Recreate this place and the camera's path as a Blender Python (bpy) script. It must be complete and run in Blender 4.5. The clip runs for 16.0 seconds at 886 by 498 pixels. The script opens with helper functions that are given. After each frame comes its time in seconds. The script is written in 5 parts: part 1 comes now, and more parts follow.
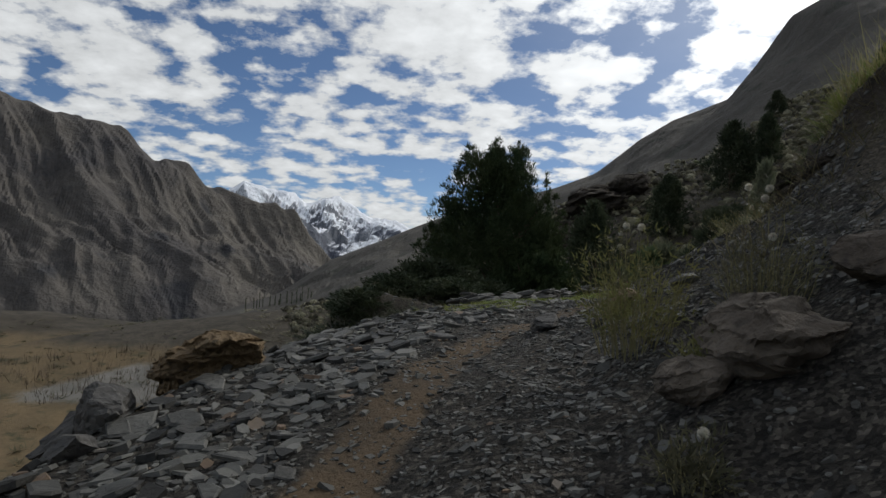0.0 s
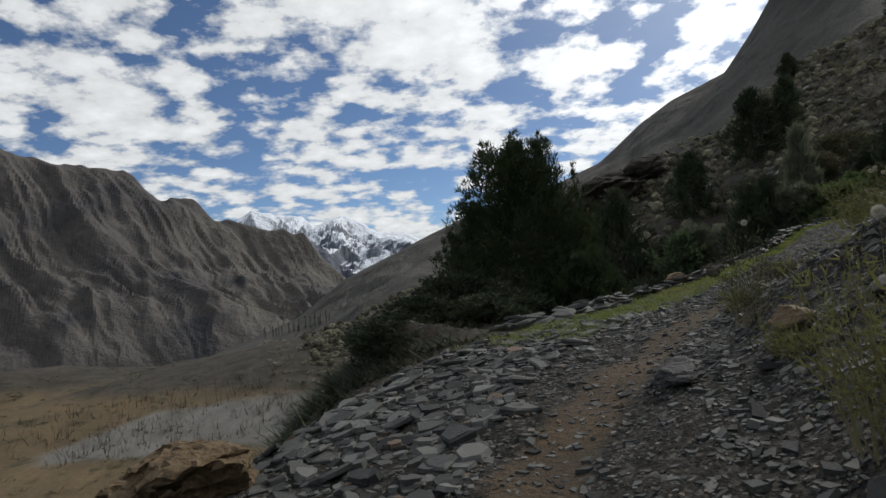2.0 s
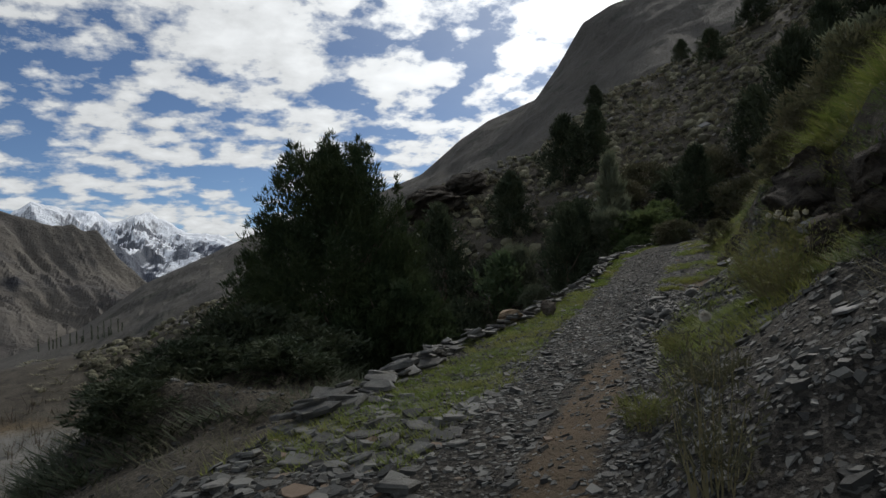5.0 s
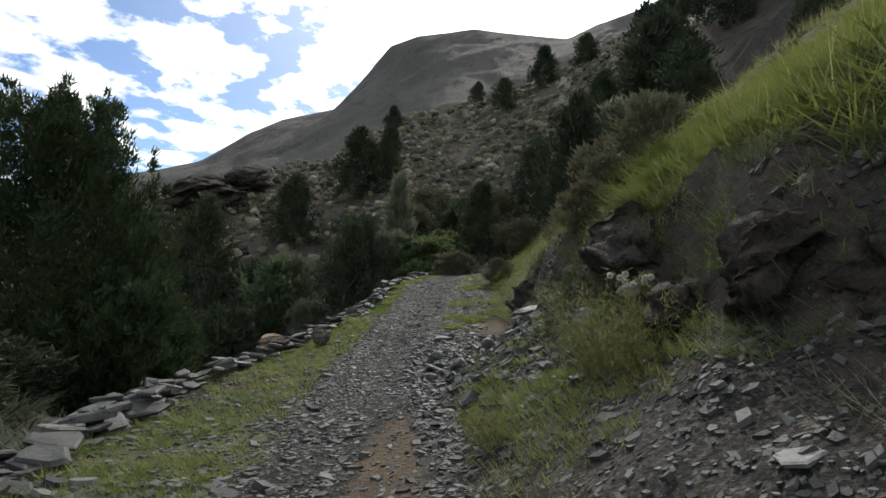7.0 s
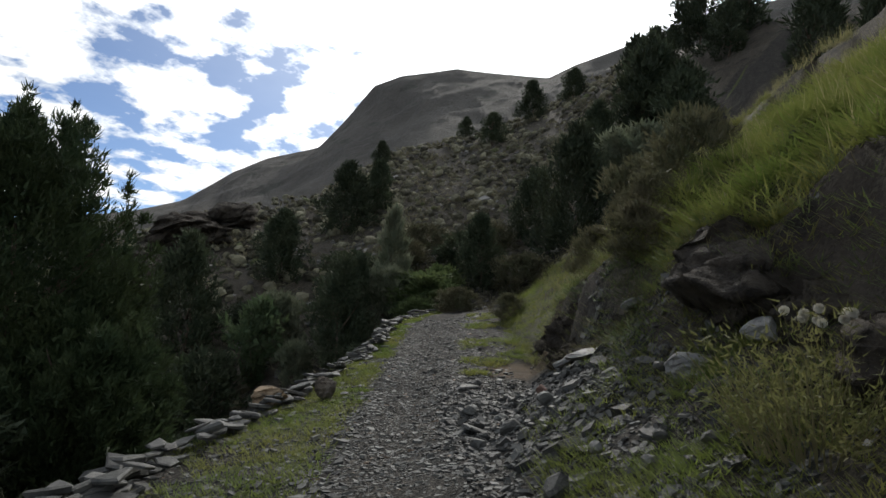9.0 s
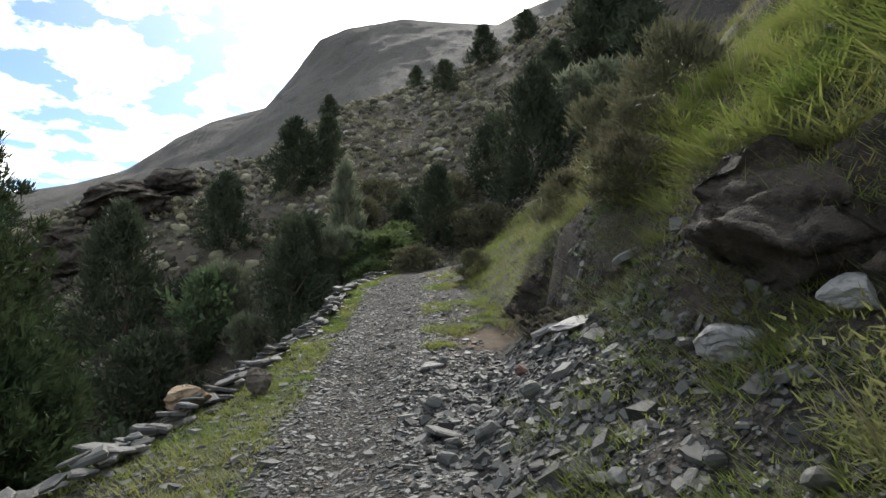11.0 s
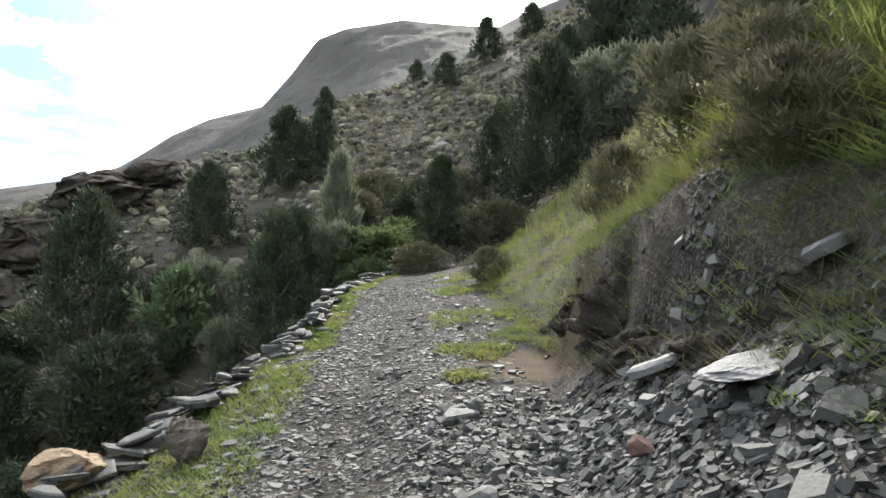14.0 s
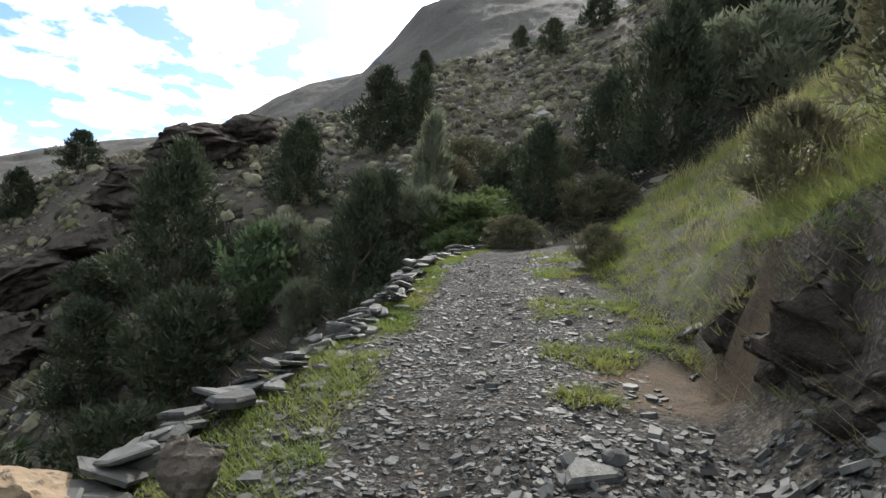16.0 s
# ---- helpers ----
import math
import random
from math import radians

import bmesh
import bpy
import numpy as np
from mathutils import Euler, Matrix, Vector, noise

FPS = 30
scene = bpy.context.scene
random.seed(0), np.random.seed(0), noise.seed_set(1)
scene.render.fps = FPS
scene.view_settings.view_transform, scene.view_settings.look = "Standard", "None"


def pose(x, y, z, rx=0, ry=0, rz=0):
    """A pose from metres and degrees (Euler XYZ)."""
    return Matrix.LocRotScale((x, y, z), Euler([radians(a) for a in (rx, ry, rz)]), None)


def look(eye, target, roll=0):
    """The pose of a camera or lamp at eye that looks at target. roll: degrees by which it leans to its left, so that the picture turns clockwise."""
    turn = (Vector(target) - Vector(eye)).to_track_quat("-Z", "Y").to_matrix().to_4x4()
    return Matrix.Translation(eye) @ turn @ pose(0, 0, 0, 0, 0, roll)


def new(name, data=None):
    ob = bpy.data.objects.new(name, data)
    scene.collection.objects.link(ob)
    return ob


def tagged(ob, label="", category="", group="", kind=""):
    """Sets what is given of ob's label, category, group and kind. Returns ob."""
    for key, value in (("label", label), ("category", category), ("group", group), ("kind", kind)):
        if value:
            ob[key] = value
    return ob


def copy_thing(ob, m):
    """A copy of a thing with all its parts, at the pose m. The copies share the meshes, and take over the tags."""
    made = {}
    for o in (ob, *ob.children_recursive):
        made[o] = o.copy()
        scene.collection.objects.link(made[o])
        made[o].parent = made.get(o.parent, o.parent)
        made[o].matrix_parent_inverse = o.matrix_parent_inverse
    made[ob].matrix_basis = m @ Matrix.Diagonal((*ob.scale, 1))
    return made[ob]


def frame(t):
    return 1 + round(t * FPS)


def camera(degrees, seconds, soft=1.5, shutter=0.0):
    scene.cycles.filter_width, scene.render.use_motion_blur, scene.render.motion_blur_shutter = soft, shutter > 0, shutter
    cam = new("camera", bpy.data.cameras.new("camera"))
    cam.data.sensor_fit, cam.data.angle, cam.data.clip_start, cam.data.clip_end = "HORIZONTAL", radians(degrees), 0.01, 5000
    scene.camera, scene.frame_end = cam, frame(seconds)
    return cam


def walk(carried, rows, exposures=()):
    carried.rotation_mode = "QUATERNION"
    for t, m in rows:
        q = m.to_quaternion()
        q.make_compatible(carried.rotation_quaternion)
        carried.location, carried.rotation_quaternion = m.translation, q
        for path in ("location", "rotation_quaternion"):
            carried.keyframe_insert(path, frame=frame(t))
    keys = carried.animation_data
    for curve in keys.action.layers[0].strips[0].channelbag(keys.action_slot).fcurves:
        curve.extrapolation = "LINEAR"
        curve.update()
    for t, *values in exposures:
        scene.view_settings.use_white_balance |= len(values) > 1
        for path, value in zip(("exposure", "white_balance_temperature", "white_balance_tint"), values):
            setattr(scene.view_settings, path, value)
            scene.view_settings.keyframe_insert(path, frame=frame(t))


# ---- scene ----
cam = camera(71.8, 16.0)

PATH = [
    (0, (0.88, 1.731, 1.289), (1.08, 3.72, 1.354), 2.4),
    (0.5, (0.841, 2.254, 1.339), (0.878, 4.254, 1.295), -3.4),
    (1, (0.868, 2.826, 1.402), (1.29, 4.781, 1.418), 0.5),
    (1.5, (0.86, 3.21, 1.482), (1.186, 5.182, 1.559), -2.5),
    (2, (0.768, 3.716, 1.518), (0.931, 5.707, 1.607), -4.1),
    (2.5, (0.806, 4.117, 1.576), (1.24, 6.069, 1.62), -3.5),
    (3, (0.919, 4.604, 1.666), (1.435, 6.534, 1.765), -3.9),
    (3.5, (1.073, 5.167, 1.731), (1.674, 7.068, 1.881), 1.1),
    (4, (1.239, 5.517, 1.825), (1.903, 7.4, 1.937), -1.9),
    (6.5, (2.046, 7.426, 2.192), (3.01, 9.177, 2.237), 1.6),
    (7, (2.316, 7.775, 2.206), (3.649, 9.261, 2.328), 4.4),
    (7.5, (2.496, 8.087, 2.22), (3.975, 9.419, 2.422), 4.9),
    (8, (2.546, 8.452, 2.249), (3.922, 9.884, 2.488), 4.2),
    (8.5, (2.654, 8.905, 2.19), (3.867, 10.467, 2.487), 0.5),
    (9, (2.871, 9.262, 2.2), (4.228, 10.711, 2.446), 3.6),
    (11.5, (4.272, 10.608, 2.419), (5.743, 11.961, 2.504), -0.3),
    (12, (4.543, 10.973, 2.448), (6.088, 12.237, 2.574), 1.4),
    (12.5, (4.878, 11.32, 2.402), (6.423, 12.585, 2.509), -1.4),
    (13, (5.191, 11.701, 2.343), (6.708, 13.001, 2.444), 1.4),
    (13.5, (5.361, 12.001, 2.355), (6.979, 13.172, 2.479), 3.1),
    (14, (5.692, 12.325, 2.365), (7.163, 13.675, 2.481), 0.7),
    (14.5, (5.886, 12.674, 2.401), (7.318, 14.07, 2.449), 0.8),
    (15, (6.301, 13.043, 2.36), (7.492, 14.647, 2.453), 0.9),
    (15.5, (6.548, 13.353, 2.365), (7.714, 14.975, 2.455), 2.5),
    (16, (6.735, 13.675, 2.396), (8.009, 15.216, 2.412), 5.4),
]


# ---- light ----
SUN_YAW, SUN_UP = -53.0, 36.0          # degrees: to the left of +y, above the horizon
EXPOSURES = [(0.0, -0.15), (0.5, -0.2), (1.0, 0.15), (1.5, 0.3), (2.0, 0.0), (2.5, -0.1), (3.5, -0.1), (4.2, -0.3), (6.3, 0.5), (7.0, 0.85), (8.0, 1.0), (9.2, 0.4), (11.3, 1.6), (12.5, 1.92), (14.5, 2.08), (16.0, 1.58)]
walk(cam, [(t, look(eye, target, roll)) for t, eye, target, roll in PATH], EXPOSURES)


def direction(yaw, up):
    a, e = radians(yaw), radians(up)
    return Vector((-math.sin(a) * math.cos(e), math.cos(a) * math.cos(e), math.sin(e)))


SUN = direction(SUN_YAW, SUN_UP)
lamp = bpy.data.lights.new("sun", "SUN")
lamp.energy, lamp.angle, lamp.color = 1.65, radians(1.5), (1.0, 0.955, 0.885)
new("sun", lamp).matrix_world = look(SUN * 50, (0, 0, 0))


class Nodes:
    """A short way to write node trees."""

    def __init__(self, tree):
        self.tree = tree
        tree.nodes.clear()

    def add(self, kind, inputs=None, **settings):
        node = self.tree.nodes.new(kind)
        for key, value in settings.items():
            if key == "operation":
                node.operation = value
            elif key == "blend_type":
                node.blend_type = value
            elif key == "data_type":
                node.data_type = value
            elif key == "attribute_name":
                node.attribute_name = value
            elif key == "sky_type":
                node.sky_type = value
            elif key == "feature":
                node.feature = value
        for key, value in (inputs or {}).items():
            socket = node.inputs[key]
            if isinstance(value, bpy.types.NodeSocket):
                self.tree.links.new(value, socket)
            else:
                socket.default_value = value
        return node

    def math(self, operation, a, b=0.0, c=0.0):
        return self.add("ShaderNodeMath", {0: a, 1: b, 2: c}, operation=operation).outputs[0]

    def vmath(self, operation, a, b=(0, 0, 0)):
        node = self.add("ShaderNodeVectorMath", {0: a, 1: b}, operation=operation)
        return node.outputs["Value" if operation == "DOT_PRODUCT" else "Vector"]

    def mix(self, factor, a, b, blend="MIX"):
        return self.add("ShaderNodeMixRGB", {0: factor, 1: a, 2: b}, blend_type=blend).outputs[0]

    def noise(self, vector, scale, detail=4.0, rough=0.55):
        return self.add("ShaderNodeTexNoise", {"Vector": vector, "Scale": scale, "Detail": detail, "Roughness": rough}).outputs[0]

    def ramp(self, value, low, high):
        """0 below low, 1 above high."""
        return self.add("ShaderNodeMapRange", {0: value, 1: low, 2: high, 3: 0.0, 4: 1.0}).outputs[0]


world = bpy.data.worlds.new("sky")
scene.world = world
world.use_nodes = True
w = Nodes(world.node_tree)
sky = w.add("ShaderNodeTexSky", sky_type="NISHITA")
sky.sun_disc, sky.sun_elevation, sky.sun_rotation = False, radians(SUN_UP), radians(-SUN_YAW)
sky.altitude, sky.air_density, sky.dust_density, sky.ozone_density = 3000, 1.0, 0.3, 4.0
ray = w.add("ShaderNodeTexCoord").outputs["Generated"]
up = w.add("ShaderNodeSeparateXYZ", {0: ray}).outputs[2]
# A sheet of broken cloud at one height, seen in perspective: puffs in wide banks.
lift = w.math("ADD", w.math("MAXIMUM", up, 0.0), 0.24)
sheet = w.vmath("DIVIDE", ray, w.add("ShaderNodeCombineXYZ", {0: lift, 1: lift, 2: 1.0}).outputs[0])
sheet = w.vmath("MULTIPLY", sheet, (1.0, 1.0, 0.0))
sheet = w.vmath("ADD", sheet, (3.7, 1.9, 0.0))
large = w.noise(sheet, 1.9, 4.0)
fine = w.noise(sheet, 8.0, 9.0, 0.6)
swirl = w.add("ShaderNodeTexNoise", {"Vector": sheet, "Scale": 11.0, "Detail": 5.0}).outputs["Color"]
puffs = w.add("ShaderNodeTexVoronoi", {"Vector": w.vmath("ADD", sheet, w.vmath("MULTIPLY", swirl, (0.16, 0.16, 0.0))), "Scale": 7.5, "Smoothness": 0.6}, feature="SMOOTH_F1").outputs["Distance"]
near_sun = w.math("MAXIMUM", w.vmath("DOT_PRODUCT", ray, tuple(SUN)), 0.0)
veil = w.math("POWER", near_sun, 7.0)
density = w.math("ADD", w.math("ADD", w.math("MULTIPLY", large, 0.36), w.math("MULTIPLY", fine, 0.46)), w.math("MULTIPLY", veil, 0.11))
density = w.math("ADD", density, w.math("MULTIPLY", w.math("SUBTRACT", 0.95, puffs), 0.22))
cover = w.math("MAXIMUM", w.ramp(density, 0.470, 0.545), w.math("MULTIPLY", w.math("POWER", near_sun, 6.0), 0.4))
shade = w.noise(sheet, 8.0, 6.0)
bright = w.math("ADD", w.math("ADD", 0.50, w.math("ADD", w.math("MULTIPLY", shade, 0.36), w.math("MULTIPLY", w.ramp(density, 0.5, 0.68), 0.16))), w.math("MULTIPLY", veil, 1.3))
cloud = w.mix(1.0, (0.95, 0.98, 1.0, 1), bright, "MULTIPLY")
blue = w.add("ShaderNodeBackground", {0: sky.outputs[0], 1: 0.082})
white = w.add("ShaderNodeBackground", {0: cloud, 1: 1.0})
both = w.add("ShaderNodeMixShader", {0: cover, 1: blue.outputs[0], 2: white.outputs[0]})
w.add("ShaderNodeOutputWorld", {0: both.outputs[0]})


# ---- materials ----
def material(name, build, rough=0.9, bump=0.0, bump_scale=30.0, distance=0.02, leafy=0.0):
    """build(nodes, place) gives the base colour; bump is fine relief."""
    mat = bpy.data.materials.new(name)
    mat.use_nodes = True
    n = Nodes(mat.node_tree)
    place = n.add("ShaderNodeNewGeometry").outputs["Position"]
    colour = build(n, place)
    shader = n.add("ShaderNodeBsdfPrincipled", {"Base Color": colour, "Roughness": rough})
    shader.inputs["Specular IOR Level"].default_value = 0.4 if rough < 0.6 else 0.2
    if bump:
        height = n.noise(place, bump_scale, 6.0, 0.65)
        relief = n.add("ShaderNodeBump", {"Strength": bump, "Distance": distance, "Height": height})
        n.tree.links.new(relief.outputs[0], shader.inputs["Normal"])
    out = shader.outputs[0]
    if leafy:
        through_leaf = n.add("ShaderNodeBsdfTranslucent", {0: colour})
        out = n.add("ShaderNodeMixShader", {0: leafy, 1: out, 2: through_leaf.outputs[0]}).outputs[0]
    n.add("ShaderNodeOutputMaterial", {0: out})
    return mat


def tones(a, b, c=None, coarse=1.2, fine=14.0, per_object=0.0):
    """Two colours mixed at a coarse scale, darkened and lightened at a fine one, with patches of a third."""

    def build(n, place):
        mixed = n.mix(n.ramp(n.noise(place, coarse), 0.35, 0.65), (*a, 1), (*b, 1))
        if c:
            mixed = n.mix(n.ramp(n.noise(place, coarse * 2.3, 5.0), 0.56, 0.66), mixed, (*c, 1))
        grain = n.math("ADD", 0.6, n.math("MULTIPLY", n.noise(place, fine, 5.0, 0.7), 0.8))
        if per_object:
            chance = n.add("ShaderNodeObjectInfo").outputs["Random"]
            grain = n.math("MULTIPLY", grain, n.math("ADD", 1.0 - per_object / 2, n.math("MULTIPLY", chance, per_object)))
        return n.mix(1.0, mixed, grain, "MULTIPLY")

    return build


def per_piece(dark, pale, rust):
    """Colours by the attribute 'tone' that each piece of a heap carries."""

    def build(n, place):
        tone = n.add("ShaderNodeAttribute", attribute_name="tone").outputs["Fac"]
        mixed = n.mix(n.ramp(tone, 0.0, 0.9), (*dark, 1), (*pale, 1))
        mixed = n.mix(n.ramp(tone, 0.93, 0.95), mixed, (*rust, 1))
        grain = n.math("ADD", 0.65, n.math("MULTIPLY", n.noise(place, 22.0, 6.0, 0.7), 0.7))
        return n.mix(1.0, mixed, grain, "MULTIPLY")

    return build


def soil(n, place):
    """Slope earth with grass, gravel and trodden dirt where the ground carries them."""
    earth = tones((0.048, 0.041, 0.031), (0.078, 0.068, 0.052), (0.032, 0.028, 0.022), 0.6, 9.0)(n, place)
    # The gravel bed's colour is darkened to carry the shade between the chips.
    gravel = tones((0.026, 0.024, 0.020), (0.046, 0.041, 0.034), (0.016, 0.015, 0.013), 3.0, 26.0)(n, place)
    dirt = tones((0.105, 0.075, 0.046), (0.072, 0.055, 0.037), None, 2.0, 30.0)(n, place)
    grass = tones((0.050, 0.068, 0.020), (0.085, 0.088, 0.032), (0.07, 0.06, 0.038), 2.5, 30.0)(n, place)
    field = tones((0.158, 0.115, 0.064), (0.112, 0.086, 0.050), (0.065, 0.06, 0.033), 0.25, 3.0)(n, place)
    silt = tones((0.20, 0.19, 0.17), (0.14, 0.135, 0.12), None, 0.5, 4.0)(n, place)
    # The bank's face: dark soil, with shade of its overhang put into the colour.
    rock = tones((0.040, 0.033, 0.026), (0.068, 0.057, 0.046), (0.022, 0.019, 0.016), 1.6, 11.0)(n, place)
    # Grit: small stones of many tones.
    for scale, low, span in ((42.0, 0.45, 1.9), (24.0, 0.7, 0.9)):
        cell = n.add("ShaderNodeTexVoronoi", {"Vector": place, "Scale": scale})
        chance = n.add("ShaderNodeSeparateXYZ", {0: cell.outputs["Color"]}).outputs[0]
        grit = n.math("ADD", low, n.math("MULTIPLY", n.math("POWER", chance, 2.2), span))
        gravel = n.mix(1.0, gravel, grit, "MULTIPLY")
        if scale > 30:
            earth, rock = n.mix(0.6, earth, n.mix(1.0, earth, grit, "MULTIPLY")), n.mix(0.2, rock, n.mix(1.0, rock, grit, "MULTIPLY"))
    colour = earth
    for name, layer in (("field", field), ("silt", silt), ("gravel", gravel), ("dirt", dirt), ("grass", grass), ("rock", rock)):
        edge = n.math("ADD", n.add("ShaderNodeAttribute", attribute_name=name).outputs["Fac"], n.math("SUBTRACT", n.math("MULTIPLY", n.noise(place, 5.0, 5.0, 0.7), 0.7), 0.35))
        colour = n.mix(n.ramp(edge, 0.35, 0.6), colour, layer)
    return colour


def snowfield(n, place):
    """Snow on ledges, dark rock where it is steep."""
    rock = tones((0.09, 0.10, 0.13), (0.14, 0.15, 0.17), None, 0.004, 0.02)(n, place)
    normal = n.add("ShaderNodeSeparateXYZ", {0: n.add("ShaderNodeNewGeometry").outputs["Normal"]}).outputs[2]
    hold = n.math("ADD", normal, n.math("MULTIPLY", n.noise(place, 0.012, 8.0, 0.75), 0.9))
    height = n.add("ShaderNodeSeparateXYZ", {0: place}).outputs[2]
    hold = n.math("ADD", hold, n.math("MULTIPLY", n.ramp(height, 40.0, 420.0), 0.5))
    return n.mix(n.ramp(hold, 1.24, 1.44), rock, (0.82, 0.85, 0.90, 1))


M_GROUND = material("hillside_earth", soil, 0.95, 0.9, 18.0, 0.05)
M_MOUNT = material("mountain_rock", tones((0.066, 0.062, 0.062), (0.130, 0.117, 0.100), (0.046, 0.046, 0.049), 0.006, 0.06), 0.95, 1.0, 0.04, 9.0)
M_SPUR = material("scree_slope", tones((0.066, 0.061, 0.053), (0.084, 0.078, 0.067), (0.050, 0.050, 0.041), 0.03, 0.8), 0.95, 0.7, 0.5, 1.0)
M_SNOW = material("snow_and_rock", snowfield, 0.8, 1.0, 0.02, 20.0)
M_SLATE = material("slate", per_piece((0.026, 0.026, 0.024), (0.155, 0.153, 0.138), (0.15, 0.108, 0.075)), 0.64, 0.6, 40.0, 0.012)
M_STONE = material("grey_slate_block", tones((0.062, 0.062, 0.057), (0.105, 0.102, 0.092), (0.038, 0.037, 0.034), 4.0, 25.0, 0.9), 0.62, 0.7, 30.0, 0.02)
M_PALE = material("pale_slate", tones((0.14, 0.137, 0.132), (0.21, 0.205, 0.195), (0.085, 0.083, 0.08), 4.0, 25.0, 0.4), 0.6, 0.7, 30.0, 0.02)
M_DARKSLATE = material("dark_slate", tones((0.055, 0.053, 0.050), (0.090, 0.086, 0.080), (0.035, 0.034, 0.033), 4.0, 25.0, 0.4), 0.7, 0.7, 30.0, 0.02)
M_SLOPE = material("weathered_stone", per_piece((0.05, 0.048, 0.045), (0.25, 0.24, 0.22), (0.16, 0.12, 0.085)), 0.9)
M_RUST = material("ochre_rock", tones((0.17, 0.118, 0.068), (0.23, 0.17, 0.11), (0.085, 0.066, 0.046), 5.0, 25.0, 0.3), 0.8, 0.7, 30.0, 0.02)
M_BANKROCK = material("dark_bank_rock", tones((0.044, 0.037, 0.029), (0.078, 0.066, 0.052), (0.026, 0.022, 0.018), 2.6, 16.0, 0.3), 0.94, 1.0, 11.0, 0.14)
M_RED = material("dark_red_stone", tones((0.085, 0.052, 0.042), (0.14, 0.085, 0.068), (0.05, 0.036, 0.03), 5.0, 25.0, 0.2), 0.85, 0.7, 30.0, 0.02)
M_CLOD = material("ochre_earth", tones((0.15, 0.105, 0.06), (0.21, 0.152, 0.09), (0.075, 0.058, 0.038), 4.0, 22.0), 0.95, 1.0, 16.0, 0.06)
M_BROWN = material("brown_weathered_rock", tones((0.085, 0.070, 0.055), (0.14, 0.118, 0.095), (0.05, 0.042, 0.035), 3.0, 18.0, 0.3), 0.85, 0.8, 22.0, 0.03)
M_BARK = material("bark", tones((0.09, 0.07, 0.05), (0.14, 0.11, 0.085), None, 6.0, 40.0), 0.95, 0.8, 40.0, 0.01)


def leaf_material(name, a, b, through_light=0.35):
    return material(name, tones(a, b, None, 0.9, 6.0, 0.35), 0.7, leafy=through_light)


M_TAMARISK = leaf_material("feathery_leaves", (0.034, 0.056, 0.026), (0.056, 0.076, 0.030), 0.25)
M_JUNIPER = leaf_material("juniper_leaves", (0.034, 0.048, 0.026), (0.058, 0.070, 0.038), 0.2)
M_WALNUT = leaf_material("broad_leaves", (0.055, 0.085, 0.04), (0.085, 0.115, 0.055), 0.35)
M_WILLOW = leaf_material("silver_leaves", (0.11, 0.13, 0.08), (0.17, 0.18, 0.12), 0.35)
M_OLIVE = leaf_material("olive_shrub_leaves", (0.07, 0.075, 0.04), (0.11, 0.10, 0.06), 0.3)
M_GREEN = leaf_material("green_shrub_leaves", (0.075, 0.11, 0.04), (0.11, 0.135, 0.055), 0.4)
M_GRASS = leaf_material("grass_blades", (0.120, 0.165, 0.036), (0.190, 0.195, 0.058), 0.5)
M_DRY = leaf_material("dry_grass_blades", (0.30, 0.27, 0.14), (0.22, 0.22, 0.10), 0.5)
M_SCRUB = leaf_material("grey_scrub", (0.30, 0.28, 0.19), (0.20, 0.19, 0.125), 0.25)
M_CUSHION = material("cushion_scrub", per_piece((0.045, 0.042, 0.028), (0.25, 0.235, 0.155), (0.10, 0.11, 0.05)), 0.9, 1.0, 25.0, 0.08)
M_HERB = leaf_material("herb_leaves", (0.105, 0.12, 0.042), (0.16, 0.15, 0.06), 0.45)
M_STALK = leaf_material("dry_stalks", (0.26, 0.22, 0.12), (0.18, 0.17, 0.08), 0.2)
M_HEAD = leaf_material("thistle_heads", (0.74, 0.71, 0.62), (0.62, 0.59, 0.50), 0.3)


# ---- shapes in numbers ----
def lattice(ix, iy, seed):
    h = (ix * 374761393 + iy * 668265263 + seed * 1442695041) & 0xFFFFFFFF
    h = ((h ^ (h >> 13)) * 1274126177) & 0xFFFFFFFF
    return ((h ^ (h >> 16)) & 0xFFFF) / 65535.0


def value_noise(x, y, seed=0):
    x, y = np.asarray(x, float), np.asarray(y, float)
    ix, iy = np.floor(x).astype(np.int64), np.floor(y).astype(np.int64)
    fx, fy = x - ix, y - iy
    fx, fy = fx * fx * (3 - 2 * fx), fy * fy * (3 - 2 * fy)
    a, b = lattice(ix, iy, seed), lattice(ix + 1, iy, seed)
    c, d = lattice(ix, iy + 1, seed), lattice(ix + 1, iy + 1, seed)
    return (a + (b - a) * fx) * (1 - fy) + (c + (d - c) * fx) * fy


def fbm(x, y, octaves=5, seed=0, gain=0.5):
    """About -1 to 1."""
    total, amp, norm = 0.0, 1.0, 0.0
    for k in range(octaves):
        total = total + amp * (2 * value_noise(x * 2**k + 17.3 * k, y * 2**k - 9.1 * k, seed + k) - 1)
        norm, amp = norm + amp, amp * gain
    return total / norm


def ridged(x, y, octaves=5, seed=0):
    total, amp, norm = 0.0, 1.0, 0.0
    for k in range(octaves):
        total = total + amp * (1 - np.abs(2 * value_noise(x * 2**k + 31.7 * k, y * 2**k, seed + k) - 1) * 2)
        norm, amp = norm + amp, amp * 0.5
    return total / norm


